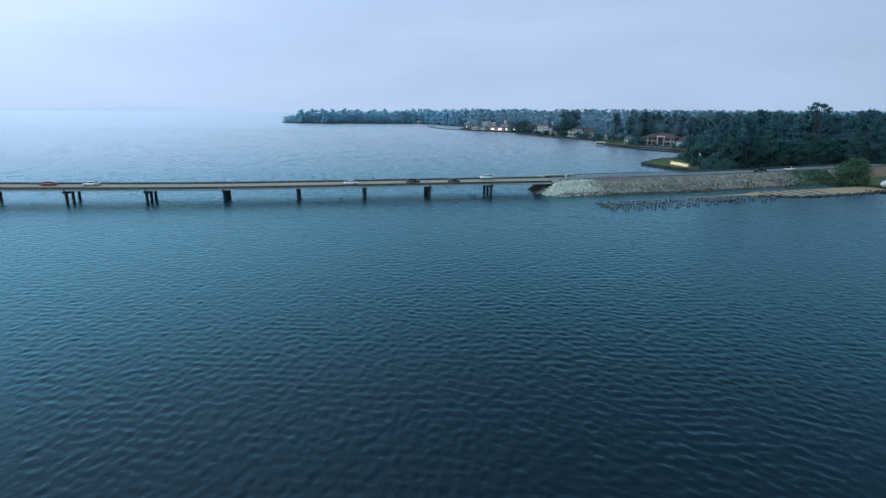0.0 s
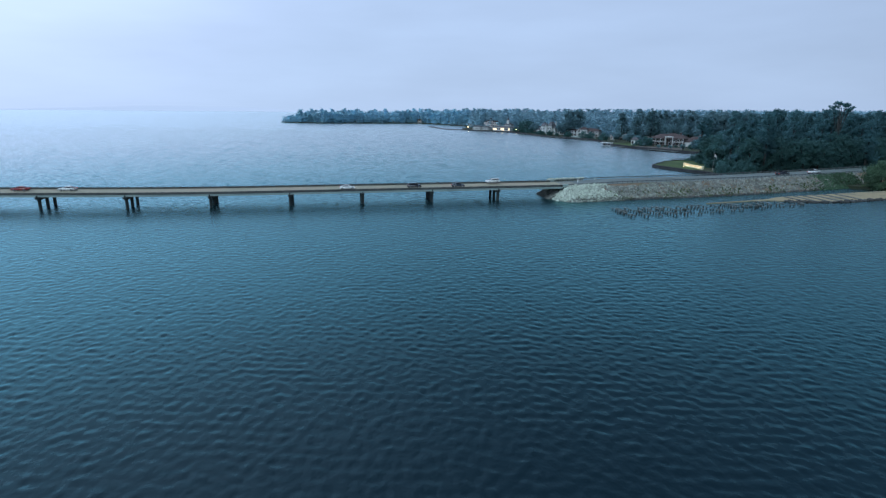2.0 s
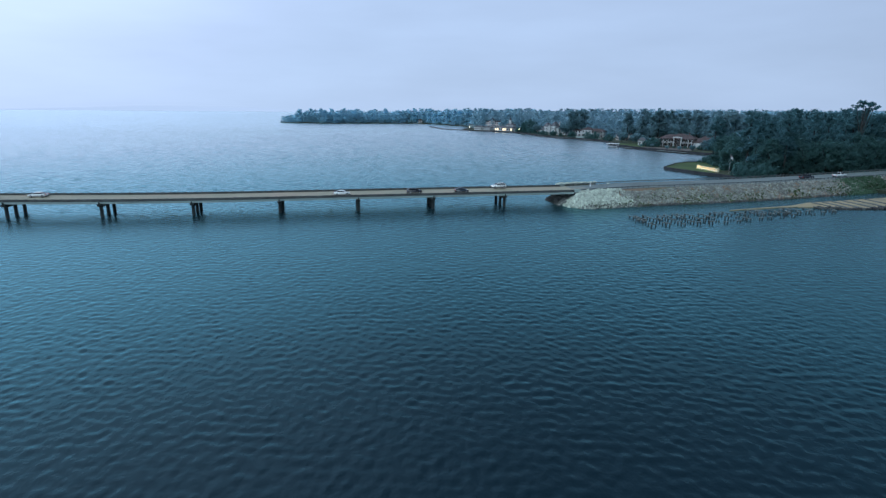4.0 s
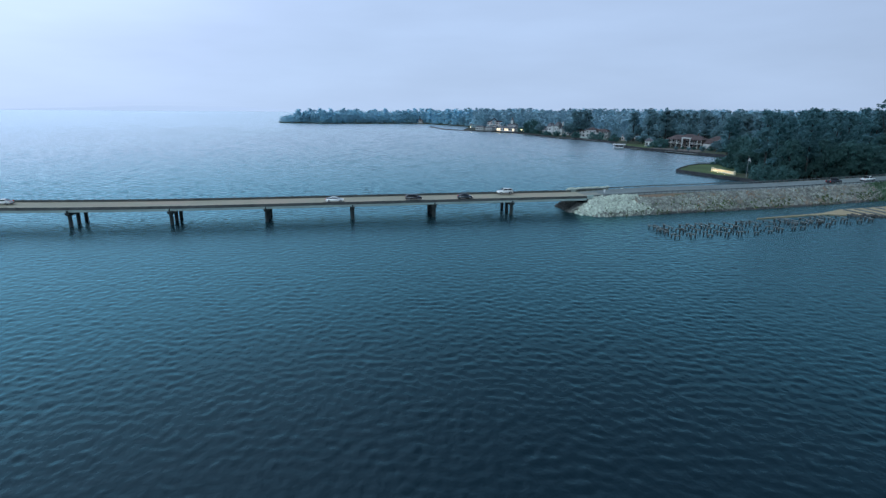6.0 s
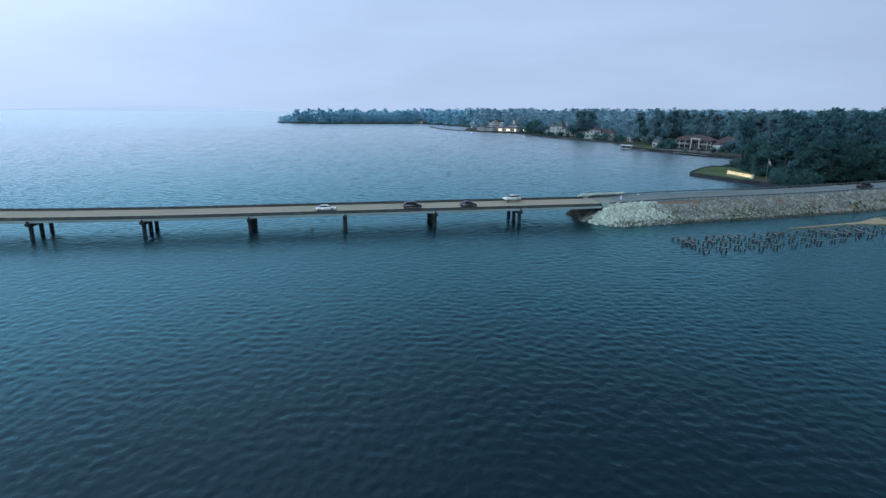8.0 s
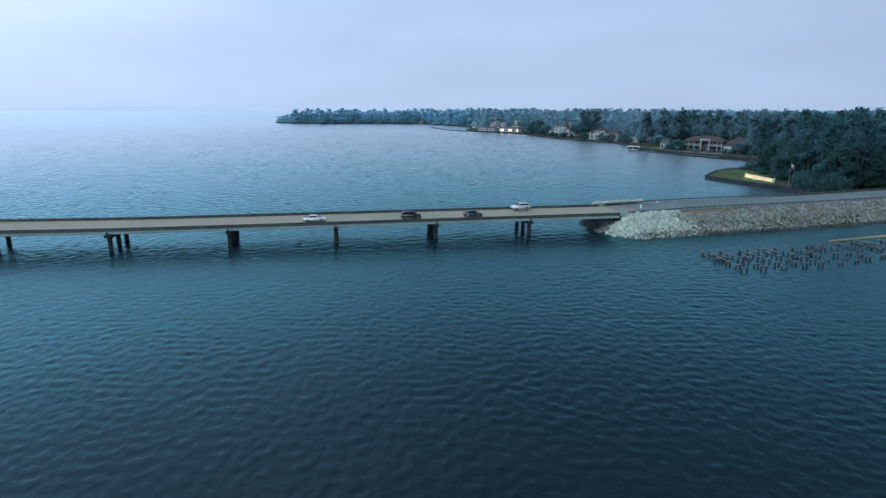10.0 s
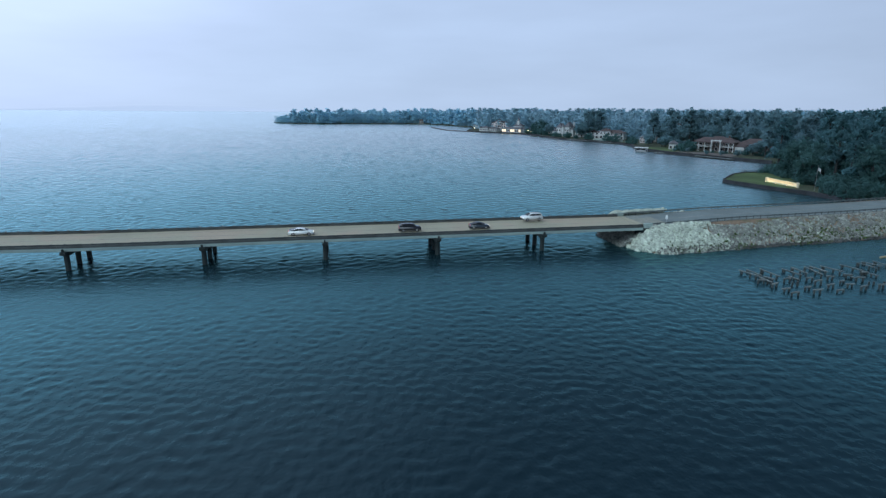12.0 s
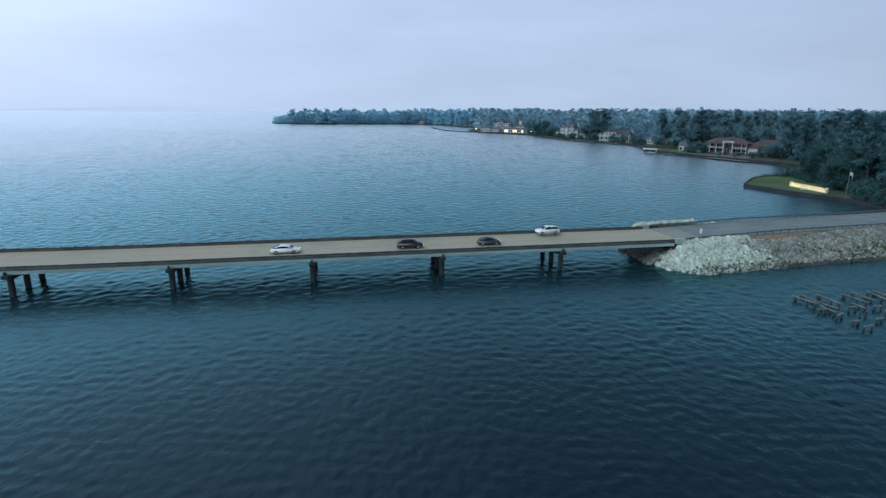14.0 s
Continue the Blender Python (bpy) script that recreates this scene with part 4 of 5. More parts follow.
# rough grass and low shrubs on the slope above the beach
blades = []
for i in range(5200):
    u, off = 194 + 28 * rng.random(), rng.uniform(-14.5, -6.9)
    if u < 199 + 3 * noise.noise((off * 0.4, 2.0, 0)) and rng.random() < 0.8:
        continue
    n, z = float(road_n(u)) + off, max(float(bank_z(np.array(u), np.array(off))), 1.0) - 0.1
    w, h, a = rng.uniform(0.2, 0.45), rng.uniform(0.25, 0.7), rng.uniform(0, 6.28)
    d, tip = np.array([math.cos(a) * w, math.sin(a) * w, 0]), rng.normal(0, 0.2, 3)
    foot = np.array([u, n, z])
    v = np.stack([foot - d, foot + d, foot + d * 0.6 + (0, 0, h) + tip, foot - d * 0.7 + (0, 0, h * 0.8) + tip])
    blades.append(((v, [[0, 1, 2, 3]]), BRIDGE))
joined("slope_grass", blades, LEAF_WILLOW, "rough green grass on the causeway slope above the beach", "grass")
for u, off, h in ((207, -11.5, 1.0), (210, -12.5, 1.2), (212, -10.8, 1.3), (214.5, -12.6, 1.5), (217, -11.6, 1.7)):
    p = at(u, float(road_n(u)) + off)
    z = max(float(bank_z(np.array(float(u)), np.array(float(off)))), 0.9) - 0.1
    tree("shrub", tree_meshes("willow", h, h * 0.9, int(u * 7), 420, 0.24, LEAF_WILLOW), "low green shrub on the causeway slope", pose(p.x, p.y, z), "slope shrubs")

# trees round the bay's houses, a little further off
BAY = [(170, 405), (152, 425), (178, 450), (190, 490), (178, 520), (140, 530), (128, 560), (140, 600), (200, 660), (330, 660), (360, 500), (330, 410)]
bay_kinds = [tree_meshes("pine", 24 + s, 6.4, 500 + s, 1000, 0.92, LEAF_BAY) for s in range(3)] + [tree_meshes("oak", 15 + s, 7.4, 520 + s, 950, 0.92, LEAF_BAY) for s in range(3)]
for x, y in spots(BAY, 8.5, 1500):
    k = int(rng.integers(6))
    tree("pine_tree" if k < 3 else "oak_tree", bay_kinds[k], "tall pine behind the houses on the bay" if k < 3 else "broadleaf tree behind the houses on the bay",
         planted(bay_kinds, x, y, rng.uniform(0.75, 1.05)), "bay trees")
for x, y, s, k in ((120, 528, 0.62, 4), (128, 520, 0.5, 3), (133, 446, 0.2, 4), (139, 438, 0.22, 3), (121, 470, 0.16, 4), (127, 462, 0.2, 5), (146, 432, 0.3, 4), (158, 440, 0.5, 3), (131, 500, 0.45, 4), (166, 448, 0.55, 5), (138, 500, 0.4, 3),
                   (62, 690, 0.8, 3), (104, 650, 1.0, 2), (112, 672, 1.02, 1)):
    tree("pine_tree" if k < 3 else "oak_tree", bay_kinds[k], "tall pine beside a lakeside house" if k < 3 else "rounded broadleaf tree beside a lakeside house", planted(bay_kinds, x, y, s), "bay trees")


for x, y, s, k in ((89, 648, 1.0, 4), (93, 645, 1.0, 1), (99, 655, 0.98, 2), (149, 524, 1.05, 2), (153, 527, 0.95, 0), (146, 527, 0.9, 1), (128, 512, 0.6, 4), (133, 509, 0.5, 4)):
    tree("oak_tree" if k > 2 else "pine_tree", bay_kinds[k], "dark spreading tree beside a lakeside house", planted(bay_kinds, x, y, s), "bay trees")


# shrubs and low trees along the bulkheads of the village
SHRUBS = [tree_meshes("willow", 4.0 + 1.2 * s, 2.6 + 0.8 * s, 640 + s, 500, 0.5, LEAF_OAK) for s in range(3)]
quay = [(112, 545), (108, 571), (91, 600), (71, 632), (57, 676), (55, 692), (36, 735)]
for (x0, y0), (x1, y1) in zip(quay, quay[1:]):
    for i in range(max(1, int(math.hypot(x1 - x0, y1 - y0) / 7))):
        f = rng.random()
        if rng.random() < 0.75:
            tree("shrub", SHRUBS[int(rng.integers(3))], "dark rounded shrub behind the bulkhead of the bay", planted(SHRUBS, x0 + (x1 - x0) * f + rng.uniform(1, 7), y0 + (y1 - y0) * f + rng.uniform(0, 4), rng.uniform(0.6, 1.1)), "bay shrubs")
for x, y, s, k in ((131, 474, 1.25, 2), (134.5, 480, 1.0, 2), (128, 481, 0.9, 1), (152, 449, 0.5, 0), (157, 447, 0.7, 1), (163, 441, 0.9, 2), (168, 437, 0.8, 2), (143, 462, 0.45, 0), (149, 456, 0.4, 1)):
    tree("shrub", SHRUBS[k], "rounded green shrub in the garden of the big house", planted(SHRUBS, x, y, s), "garden shrubs")
for x, y, s, k in ((110.8, 282, 0.5, 1), (113, 279.5, 0.9, 2), (110.5, 276.5, 0.6, 1), (112, 272, 0.7, 2), (115, 276, 1.0, 2), (116, 270, 0.9, 2), (113.8, 268, 0.6, 1), (118, 268.5, 0.9, 2), (116, 284, 1.0, 2), (119, 273, 1.1, 2), (117.5, 288, 1.0, 2), (118.5, 343.6, 0.34, 1), (121, 344, 0.25, 0)):
    tree("shrub", SHRUBS[k], "dark leafy shrub at the foot of the wood beside the water", planted(SHRUBS, x, y, s), "woodland edge shrubs")
tree("oak_tree", tree_meshes("willow", 15.5, 9.6, 612, 3000, 0.6, LEAF_OAK), "big dark round tree at the edge of the village", pose(54.5, 713, LAND - 0.2), "bay trees")


# far woods, past counting
def far_wood(name, poly, gap, tries, leaf, label, low=0.7, high=1.05, count=90, size=1.7, wide=1.0):
    protos = []
    for s in range(5):
        r = np.random.default_rng(700 + s)
        pts, outs, _ = crown_points("clump", 26 - 2.2 * s, 4.6 + 0.5 * s, r, count)
        v, f = leaf_quads(pts, size, r, outs)
        protos.append((v, f))
    vs, fs, k = [], [], 0
    for x, y in spots(poly, gap, tries):
        v, f = protos[int(rng.integers(5))]
        s, a = rng.uniform(low, high), rng.uniform(0, 6.28)
        w = v.copy()
        w[:, 0], w[:, 1] = v[:, 0] * math.cos(a) - v[:, 1] * math.sin(a), v[:, 0] * math.sin(a) + v[:, 1] * math.cos(a)
        w[:, :2] *= wide
        vs.append(w * s + (x, y, LAND - 0.2))
        fs.append(f + k)
        k += len(v)
    me = raw_mesh(name, np.concatenate(vs), np.concatenate(fs), leaf)
    return tagged(new(name, me), label, "woods", kind="stuff")


far_wood("wood_behind_causeway", [(250, 330), (330, 345), (330, 395), (360, 500), (900, 700), (900, 250), (500, 230), (330, 300)], 9, 1600, LEAF_PINE, "dark pine wood beyond the causeway road", count=190, size=1.2)
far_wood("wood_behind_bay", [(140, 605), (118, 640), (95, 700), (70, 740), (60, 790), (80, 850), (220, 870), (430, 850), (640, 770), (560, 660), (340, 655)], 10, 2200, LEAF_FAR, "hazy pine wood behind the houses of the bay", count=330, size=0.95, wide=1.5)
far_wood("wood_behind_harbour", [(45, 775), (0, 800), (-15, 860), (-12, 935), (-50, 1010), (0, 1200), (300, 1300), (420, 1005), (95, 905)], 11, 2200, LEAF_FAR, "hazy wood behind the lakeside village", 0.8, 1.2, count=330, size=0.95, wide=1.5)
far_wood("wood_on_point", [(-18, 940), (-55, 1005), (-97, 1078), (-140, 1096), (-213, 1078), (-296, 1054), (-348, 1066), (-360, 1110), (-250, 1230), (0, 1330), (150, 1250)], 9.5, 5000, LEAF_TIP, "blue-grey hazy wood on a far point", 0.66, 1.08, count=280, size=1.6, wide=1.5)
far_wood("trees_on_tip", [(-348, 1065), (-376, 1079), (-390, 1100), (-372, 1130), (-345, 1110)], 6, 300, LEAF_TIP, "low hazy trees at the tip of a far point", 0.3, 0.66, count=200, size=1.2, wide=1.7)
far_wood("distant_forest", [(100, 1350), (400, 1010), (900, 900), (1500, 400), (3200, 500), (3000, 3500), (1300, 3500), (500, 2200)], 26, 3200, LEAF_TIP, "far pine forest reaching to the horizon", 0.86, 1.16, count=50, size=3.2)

# ---- far shore across the lake, lost in haze ----
xs = np.arange(-3400, -1060, 40.0)
ridge = np.array([[(x, 3450 + 0.02 * x, -1 if k == 0 else 29 + 10 * noise.noise((x * 0.0016, 0, 0)) + 4 * noise.noise((x * 0.012, 5, 0)) - max(0, -x - 1900) * 0.02 - max(0, x + 1500) * 0.06) for k in (0, 1)] for x in xs])
# the haze is the shore's own flat glow over a near-black base
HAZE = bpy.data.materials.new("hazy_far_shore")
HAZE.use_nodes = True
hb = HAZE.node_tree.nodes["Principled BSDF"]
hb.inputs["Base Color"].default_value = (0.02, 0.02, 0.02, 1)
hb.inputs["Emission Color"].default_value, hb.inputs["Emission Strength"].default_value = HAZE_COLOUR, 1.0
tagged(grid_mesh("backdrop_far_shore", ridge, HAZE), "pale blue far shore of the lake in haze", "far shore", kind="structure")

# ---- the lakeside houses ----
def hip_roof(bm, x0, y0, x1, y1, z, h, over=0.6):
    x0, y0, x1, y1 = x0 - over, y0 - over, x1 + over, y1 + over
    w, d = x1 - x0, y1 - y0
    i = min(w, d) / 2
    if w >= d:
        r = [(x0 + i, (y0 + y1) / 2), (x1 - i, (y0 + y1) / 2)]
    else:
        r = [((x0 + x1) / 2, y0 + i), ((x0 + x1) / 2, y1 - i)]
    b = [bm.verts.new((x, y, z)) for x, y in ((x0, y0), (x1, y0), (x1, y1), (x0, y1))]
    e = [bm.verts.new((x, y, z - 0.25)) for x, y in ((x0, y0), (x1, y0), (x1, y1), (x0, y1))]
    t = [bm.verts.new((x, y, z + h)) for x, y in r]
    if w >= d:
        fs = [(b[0], b[1], t[1], t[0]), (b[2], b[3], t[0], t[1]), (b[1], b[2], t[1]), (b[3], b[0], t[0])]
    else:
        fs = [(b[1], b[2], t[1], t[0]), (b[3], b[0], t[0], t[1]), (b[0], b[1], t[0]), (b[2], b[3], t[1])]
    for f in fs:
        bm.faces.new(f)
    for k in range(4):
        bm.faces.new((b[k], b[k - 1], e[k - 1], e[k]))
    bm.faces.new(e)
    bmesh.ops.recalc_face_normals(bm, faces=bm.faces)
    return bm


def window(parent, x, y, z, w, h, frame_mat=None, pane_mat=None):
    """A window in a front that faces -y."""
    bm = bmesh.new()
    f = 0.12
    for a in ((x - w / 2 - f, z - f, x + w / 2 + f, z), (x - w / 2 - f, z + h, x + w / 2 + f, z + h + f), (x - w / 2 - f, z, x - w / 2, z + h), (x + w / 2, z, x + w / 2 + f, z + h)):
        box(bm, a[0], y - 0.1, a[1], a[2], y + 0.04, a[3])
    box(bm, x - 0.03, y - 0.07, z, x + 0.03, y + 0.02, z + h)
    win = part("window", bm, frame_mat or WHITE, parent)
    part("pane", boxed(x - w / 2, y - 0.03, z, x + w / 2, y + 0.03, z + h), pane_mat or PANE, win)
    return win


def house(label, m, blocks, wall, roof, fronts=(), columns=(), chimney=None, lit=()):
    """blocks: x0, y0, x1, y1, height, roof rise; fronts: block, row of windows (count, width, height, sill); columns: x, y, height, radius."""
    h = thing("house", label, "house", group="lakeside houses", m=m)
    for i, (x0, y0, x1, y1, z, rise) in enumerate(blocks):
        part("wall", boxed(x0, y0, -0.5, x1, y1, z), wall, h)
        part("roof", hip_roof(bmesh.new(), x0, y0, x1, y1, z, rise), roof, h)
    for b, count, w, hh, sill in fronts:
        x0, y0, x1, y1, z, _ = blocks[b]
        for k in range(count):
            x = x0 + (x1 - x0) * (k + 0.5) / count
            window(h, x, y0, sill, w, hh, pane_mat=LIT if (b, k) in lit else None)
    for x, y, z0, z1, r in columns:
        bm = bmesh.new()
        tube(bm, (x, y, z0), (x, y, z1), r, r * 0.9, 12)
        box(bm, x - r * 1.5, y - r * 1.5, z1 - 0.3, x + r * 1.5, y + r * 1.5, z1)
        box(bm, x - r * 1.5, y - r * 1.5, z0, x + r * 1.5, y + r * 1.5, z0 + 0.4)
        part("column", bm, STUCCO, h)
    if chimney:
        x, y, z = chimney
        part("chimney", boxed(x - 0.6, y - 0.6, z - 4, x + 0.6, y + 0.6, z, bevel=0.05), wall, h)
    return h


def balcony(parent, x0, y0, x1, y1, z, material):
    part("balcony", boxed(x0, y0, z - 0.3, x1, y1, z), material, parent)
    rail = part("balustrade", boxed(x0, y0, z + 0.95, x1, y0 + 0.12, z + 1.1), STUCCO, parent)
    k, first = int((x1 - x0) / 0.6), None
    for i in range(k + 1):
        m = pose(x0 + 0.05 + (x1 - x0 - 0.1) * i / k, y0 + 0.06, z)
        if first is None:
            first = part("baluster", boxed(-0.05, -0.04, 0, 0.05, 0.04, 0.95), STUCCO, rail, m=m)
        else:
            share("baluster", first, rail, m)


def facing(x, y, turn, z=LAND):
    """A house whose front, its -y side, is turned by that many degrees from facing the open lake."""
    return pose(x, y, z, 0, 0, turn)


# the big house with the white portico
h = house("large two-storey house with a white columned portico and red-brown roof", facing(149.5, 478, -42) @ Matrix.Diagonal((0.8, 0.8, 0.84, 1)),
          [(-17, 0, 17, 12, 7.4, 3.4), (-9, 4, 9, 16, 8.2, 3.4), (17, -1, 25, 9, 4.6, 2.4), (15, 5, 50, 22, 5.8, 4.8)], BRICK_WALL, TILE_ROOF,
          fronts=[(0, 8, 2.2, 2.3, 0.9), (0, 8, 2.0, 1.9, 4.5), (2, 3, 1.4, 1.6, 1.2)],
          columns=[(-16, -3, 0, 6.8, 0.32), (-11.5, -3, 0, 6.8, 0.32), (-6.5, -3, 0, 7.0, 0.36), (-0.5, -4, 0, 8.2, 0.5), (6.5, -4, 0, 8.2, 0.5), (13, -3, 0, 6.8, 0.34), (16.5, -3, 0, 6.8, 0.32)],
          chimney=(9, 8, 12.5))
balcony(h, -16.4, -3.2, -1.2, 0, 3.9, STUCCO)
balcony(h, 7.2, -3.2, 16.8, 0, 3.9, STUCCO)
part("portico_beam", boxed(-1.3, -4.5, 8.2, 7.3, -3.5, 9.1, bevel=0.05), STUCCO, h)
part("portico_roof", boxed(-17, -3.6, 6.8, 17, 0, 7.1), TILE_ROOF, h)
part("annex_front", boxed(17.5, -1.3, 0.2, 24.5, -1.02, 4.2), STUCCO, h)

house("white stucco garden pavilion with a small hipped roof", facing(126.5, 490, -20), [(-2.7, 0, 2.7, 6, 4.2, 2.2)], STUCCO, SHINGLE, fronts=[(0, 2, 1.4, 2.0, 0.6)])

# the house with arcades, nearer the village
h = house("lakeside house with white arcades under a brown roof", facing(110, 622, -28),
          [(-13, 0, 14, 10, 5.8, 2.6), (-8.5, -1.5, 1.5, 9, 7.4, 2.6)], STUCCO, TILE_ROOF, fronts=[(0, 8, 1.7, 1.9, 3.6), (0, 8, 1.9, 2.3, 0.5), (1, 3, 1.6, 2.2, 0.7), (1, 3, 1.4, 1.6, 4.6)],
          columns=[(-12.6, -2.6, 0, 5.8, 0.34), (-9.4, -2.6, 0, 5.8, 0.34), (2.4, -2.6, 0, 5.8, 0.34), (6.1, -2.6, 0, 5.8, 0.34), (9.8, -2.6, 0, 5.8, 0.34), (13.5, -2.6, 0, 5.8, 0.34)])
balcony(h, 2, -2.9, 13.9, 0, 3.0, STUCCO)
balcony(h, -13, -2.9, -9, 0, 3.0, STUCCO)
part("veranda_roof", boxed(1.8, -3.0, 5.8, 14, 0, 6.05), TILE_ROOF, h)
strip("terrace_wall", [(93, 606), (102, 592), (113, 580)], 0.6, 0.6, 3.3, CONCRETE, "pale grey terrace wall between a lakeside house and the water", "retaining wall")

# the tall pale house with gables
h = house("tall pale stucco house with steep gables and a turret", facing(75, 664, -32),
          [(-9, 0, 9, 12, 7.4, 3.4), (-8.4, -1.5, -3.6, 8, 9.0, 4.0), (0.5, -1.8, 5.5, 9, 9.8, 4.4), (11, 1, 19, 9, 5.4, 2.4), (-14, 1, -9, 9, 5.0, 2.0)], STUCCO, SHINGLE,
          fronts=[(0, 7, 1.2, 2.0, 1.0), (1, 2, 1.2, 2.0, 1.2), (1, 2, 1.1, 1.8, 5.2), (2, 2, 1.3, 2.2, 1.0), (2, 2, 1.2, 1.8, 5.6), (3, 3, 1.4, 1.6, 1.2)], chimney=(7, 6, 14))
bm = bmesh.new()
tube(bm, (-1.6, -1, -0.3), (-1.6, -1, 9.8), 1.6, sides=12)
tur = part("turret", bm, STUCCO, h)
bm = bmesh.new()
tube(bm, (-1.6, -1, 9.8), (-1.6, -1, 13.2), 1.9, 0.05, 12)
part("turret_roof", bm, SHINGLE, tur)

# the village by the harbour, with its lit restaurant
house("low pale restaurant with brightly lit windows on the quay", facing(25.5, 752, -38), [(-14, 0, 13, 10, 4.4, 1.6)], STUCCO, SHINGLE,
      fronts=[(0, 9, 2.2, 2.3, 0.9)], lit=[(0, k) for k in (0, 1, 4, 5, 8)])
house("low shed with a lit end window on the quay", facing(43, 731, -50), [(-7, 0, 5, 7, 3.8, 1.8)], TAN_WALL, SHINGLE, fronts=[(0, 4, 1.6, 1.9, 0.9)], lit=[(0, 3)])
house("long low white building beside the harbour", facing(-2, 777, -36), [(-13, 0, 0, 8, 4.2, 1.6), (1, 1, 12, 9, 3.6, 1.4)], STUCCO, SHINGLE, fronts=[(0, 5, 1.4, 1.8, 0.9), (1, 4, 1.4, 1.6, 0.9)])
house("three-storey pale pink hotel with a brown roof behind the quay", facing(13, 802, -16), [(-10.5, 0, 10.5, 12, 10.0, 2.6), (-5.5, -1.5, 2, 8, 11.4, 3.4), (8, -1, 12, 8, 8.0, 2.2)], PINK_WALL, TILE_ROOF,
      fronts=[(0, 7, 1.2, 1.7, 1.2), (0, 7, 1.2, 1.7, 4.3), (0, 7, 1.2, 1.7, 7.2), (1, 3, 1.3, 1.8, 4.3), (1, 3, 1.3, 1.8, 7.6)])
h = house("small pale church-like building with a pointed lantern tower", facing(33.5, 774, -25), [(-5, 0, 5, 10, 7.0, 3.6)], STUCCO, SHINGLE, fronts=[(0, 3, 1.2, 3.0, 1.2)])
bm = boxed(-1.5, 1.5, 6.5, 1.5, 4.5, 13.0)
tw = part("tower", bm, STUCCO, h)
bm = bmesh.new()
tube(bm, (0, 3, 13.0), (0, 3, 17.5), 1.9, 0.05, 8)
part("spire", bm, SHINGLE, tw)
for x, y, a, w, z, wall, roof in ((-17, 872, -20, 10, 5.0, STUCCO, SHINGLE), (2, 832, -30, 9, 6.5, PINK_WALL, TILE_ROOF), (66, 716, -40, 9, 6.0, TAN_WALL, SHINGLE), (98, 650, -35, 8, 5.6, STUCCO, TILE_ROOF),
                            (141, 596, -40, 10, 5.4, TAN_WALL, TILE_ROOF), (126, 562, -50, 8, 4.6, TAN_WALL, SHINGLE), (172, 452, -50, 9, 4.8, BRICK_WALL, TILE_ROOF), (167, 598, -30, 8, 14.4, STUCCO, TILE_ROOF),
                            (-60, 1035, -20, 9, 5.6, TAN_WALL, SHINGLE), (-120, 1098, 0, 8, 5, TAN_WALL, TILE_ROOF), (-170, 1092, 5, 9, 5, STUCCO, SHINGLE), (-235, 1078, 8, 8, 5, TAN_WALL, SHINGLE)):
    house("small two-storey house among trees on the shore", facing(x, y, a), [(-w / 2, 0, w / 2, w * 0.7, z, 2.6)], wall, roof, fronts=[(0, 3, 1.4, 1.6, 1.0), (0, 3, 1.3, 1.4, 3.6)])


def lamp_post(label, x, y, z, height):
    p = thing("street_lamp", label, "street lamp", group="quay lamps", m=pose(x, y, z))
    bm = bmesh.new()
    tube(bm, (0, 0, -0.4), (0, 0, height), 0.09, 0.06, 8)
    part("pole", bm, BUMPER, p)
    bm = bmesh.new()
    bmesh.ops.create_uvsphere(bm, u_segments=12, v_segments=8, radius=0.4, matrix=Matrix.Translation((0, 0, height + 0.4)))
    part("globe", bm, LAMP, p, "bright warm lamp globe")


lamp_post("quay lamp with a bright warm globe", -18.7, 783, LAND, 3.2)
lamp_post("quay lamp with a bright warm globe", 43, 726, LAND, 2.6)

# breakwater of the small harbour
strip("breakwater", [(-84, 917), (-70, 868), (-57, 824), (-40, 800), (-22, 782)], 3.2, -1, 1.7, ROCK_WET, "low rock breakwater at the mouth of a small harbour", "breakwater")


# boathouse and docks
def boathouse(label, m):
    b = thing("boathouse", label, "boathouse", group="boathouses", m=m)
    first = None
    for x in (-5, 0, 5):
        for y in (-3.4, 3.4):
            mm = pose(x, y, 0)
            if first is None:
                bm = bmesh.new()
                tube(bm, (0, 0, -1.5), (0, 0, 3.6), 0.16, sides=8)
                first = part("post", bm, WHITE, b, m=mm)
            else:
                share("post", first, b, mm)
    part("roof", boxed(-6, -4.2, 3.6, 6, 4.2, 3.95, bevel=0.1), WHITE, b, "flat white roof")
    part("floor", boxed(-5.6, 2.2, 0.5, 5.6, 3.8, 0.75), TIMBER, b)
    part("boat_lift", boxed(-4, -1.6, 0.6, 4, 1.4, 1.5, bevel=0.3), WHITE, b, "white boat on a lift")


boathouse("open boathouse with a flat white roof on posts", pose(101.5, 478, WATER_LEVEL - 0.2, 0, 0, -25) @ Matrix.Diagonal((0.74, 0.8, 0.85, 1)))


def dock(label, m, length, width):
    d = thing("dock", label, "dock", group="timber docks", m=m)
    part("deck", boxed(0, -width / 2, 0.75, length, width / 2, 0.95), TIMBER, d)
    first = None
    for i in range(int(length / 3) + 1):
        for y in (-width / 2 + 0.1, width / 2 - 0.1):
            mm = pose(0.2 + i * 3, y, 0)
            if first is None:
                bm = bmesh.new()
                tube(bm, (0, 0, -1.5), (0, 0, 1.5), 0.13, sides=8)
                first = part("dock_post", bm, PILE, d, m=mm)
            else:
                share("dock_post", first, d, mm)


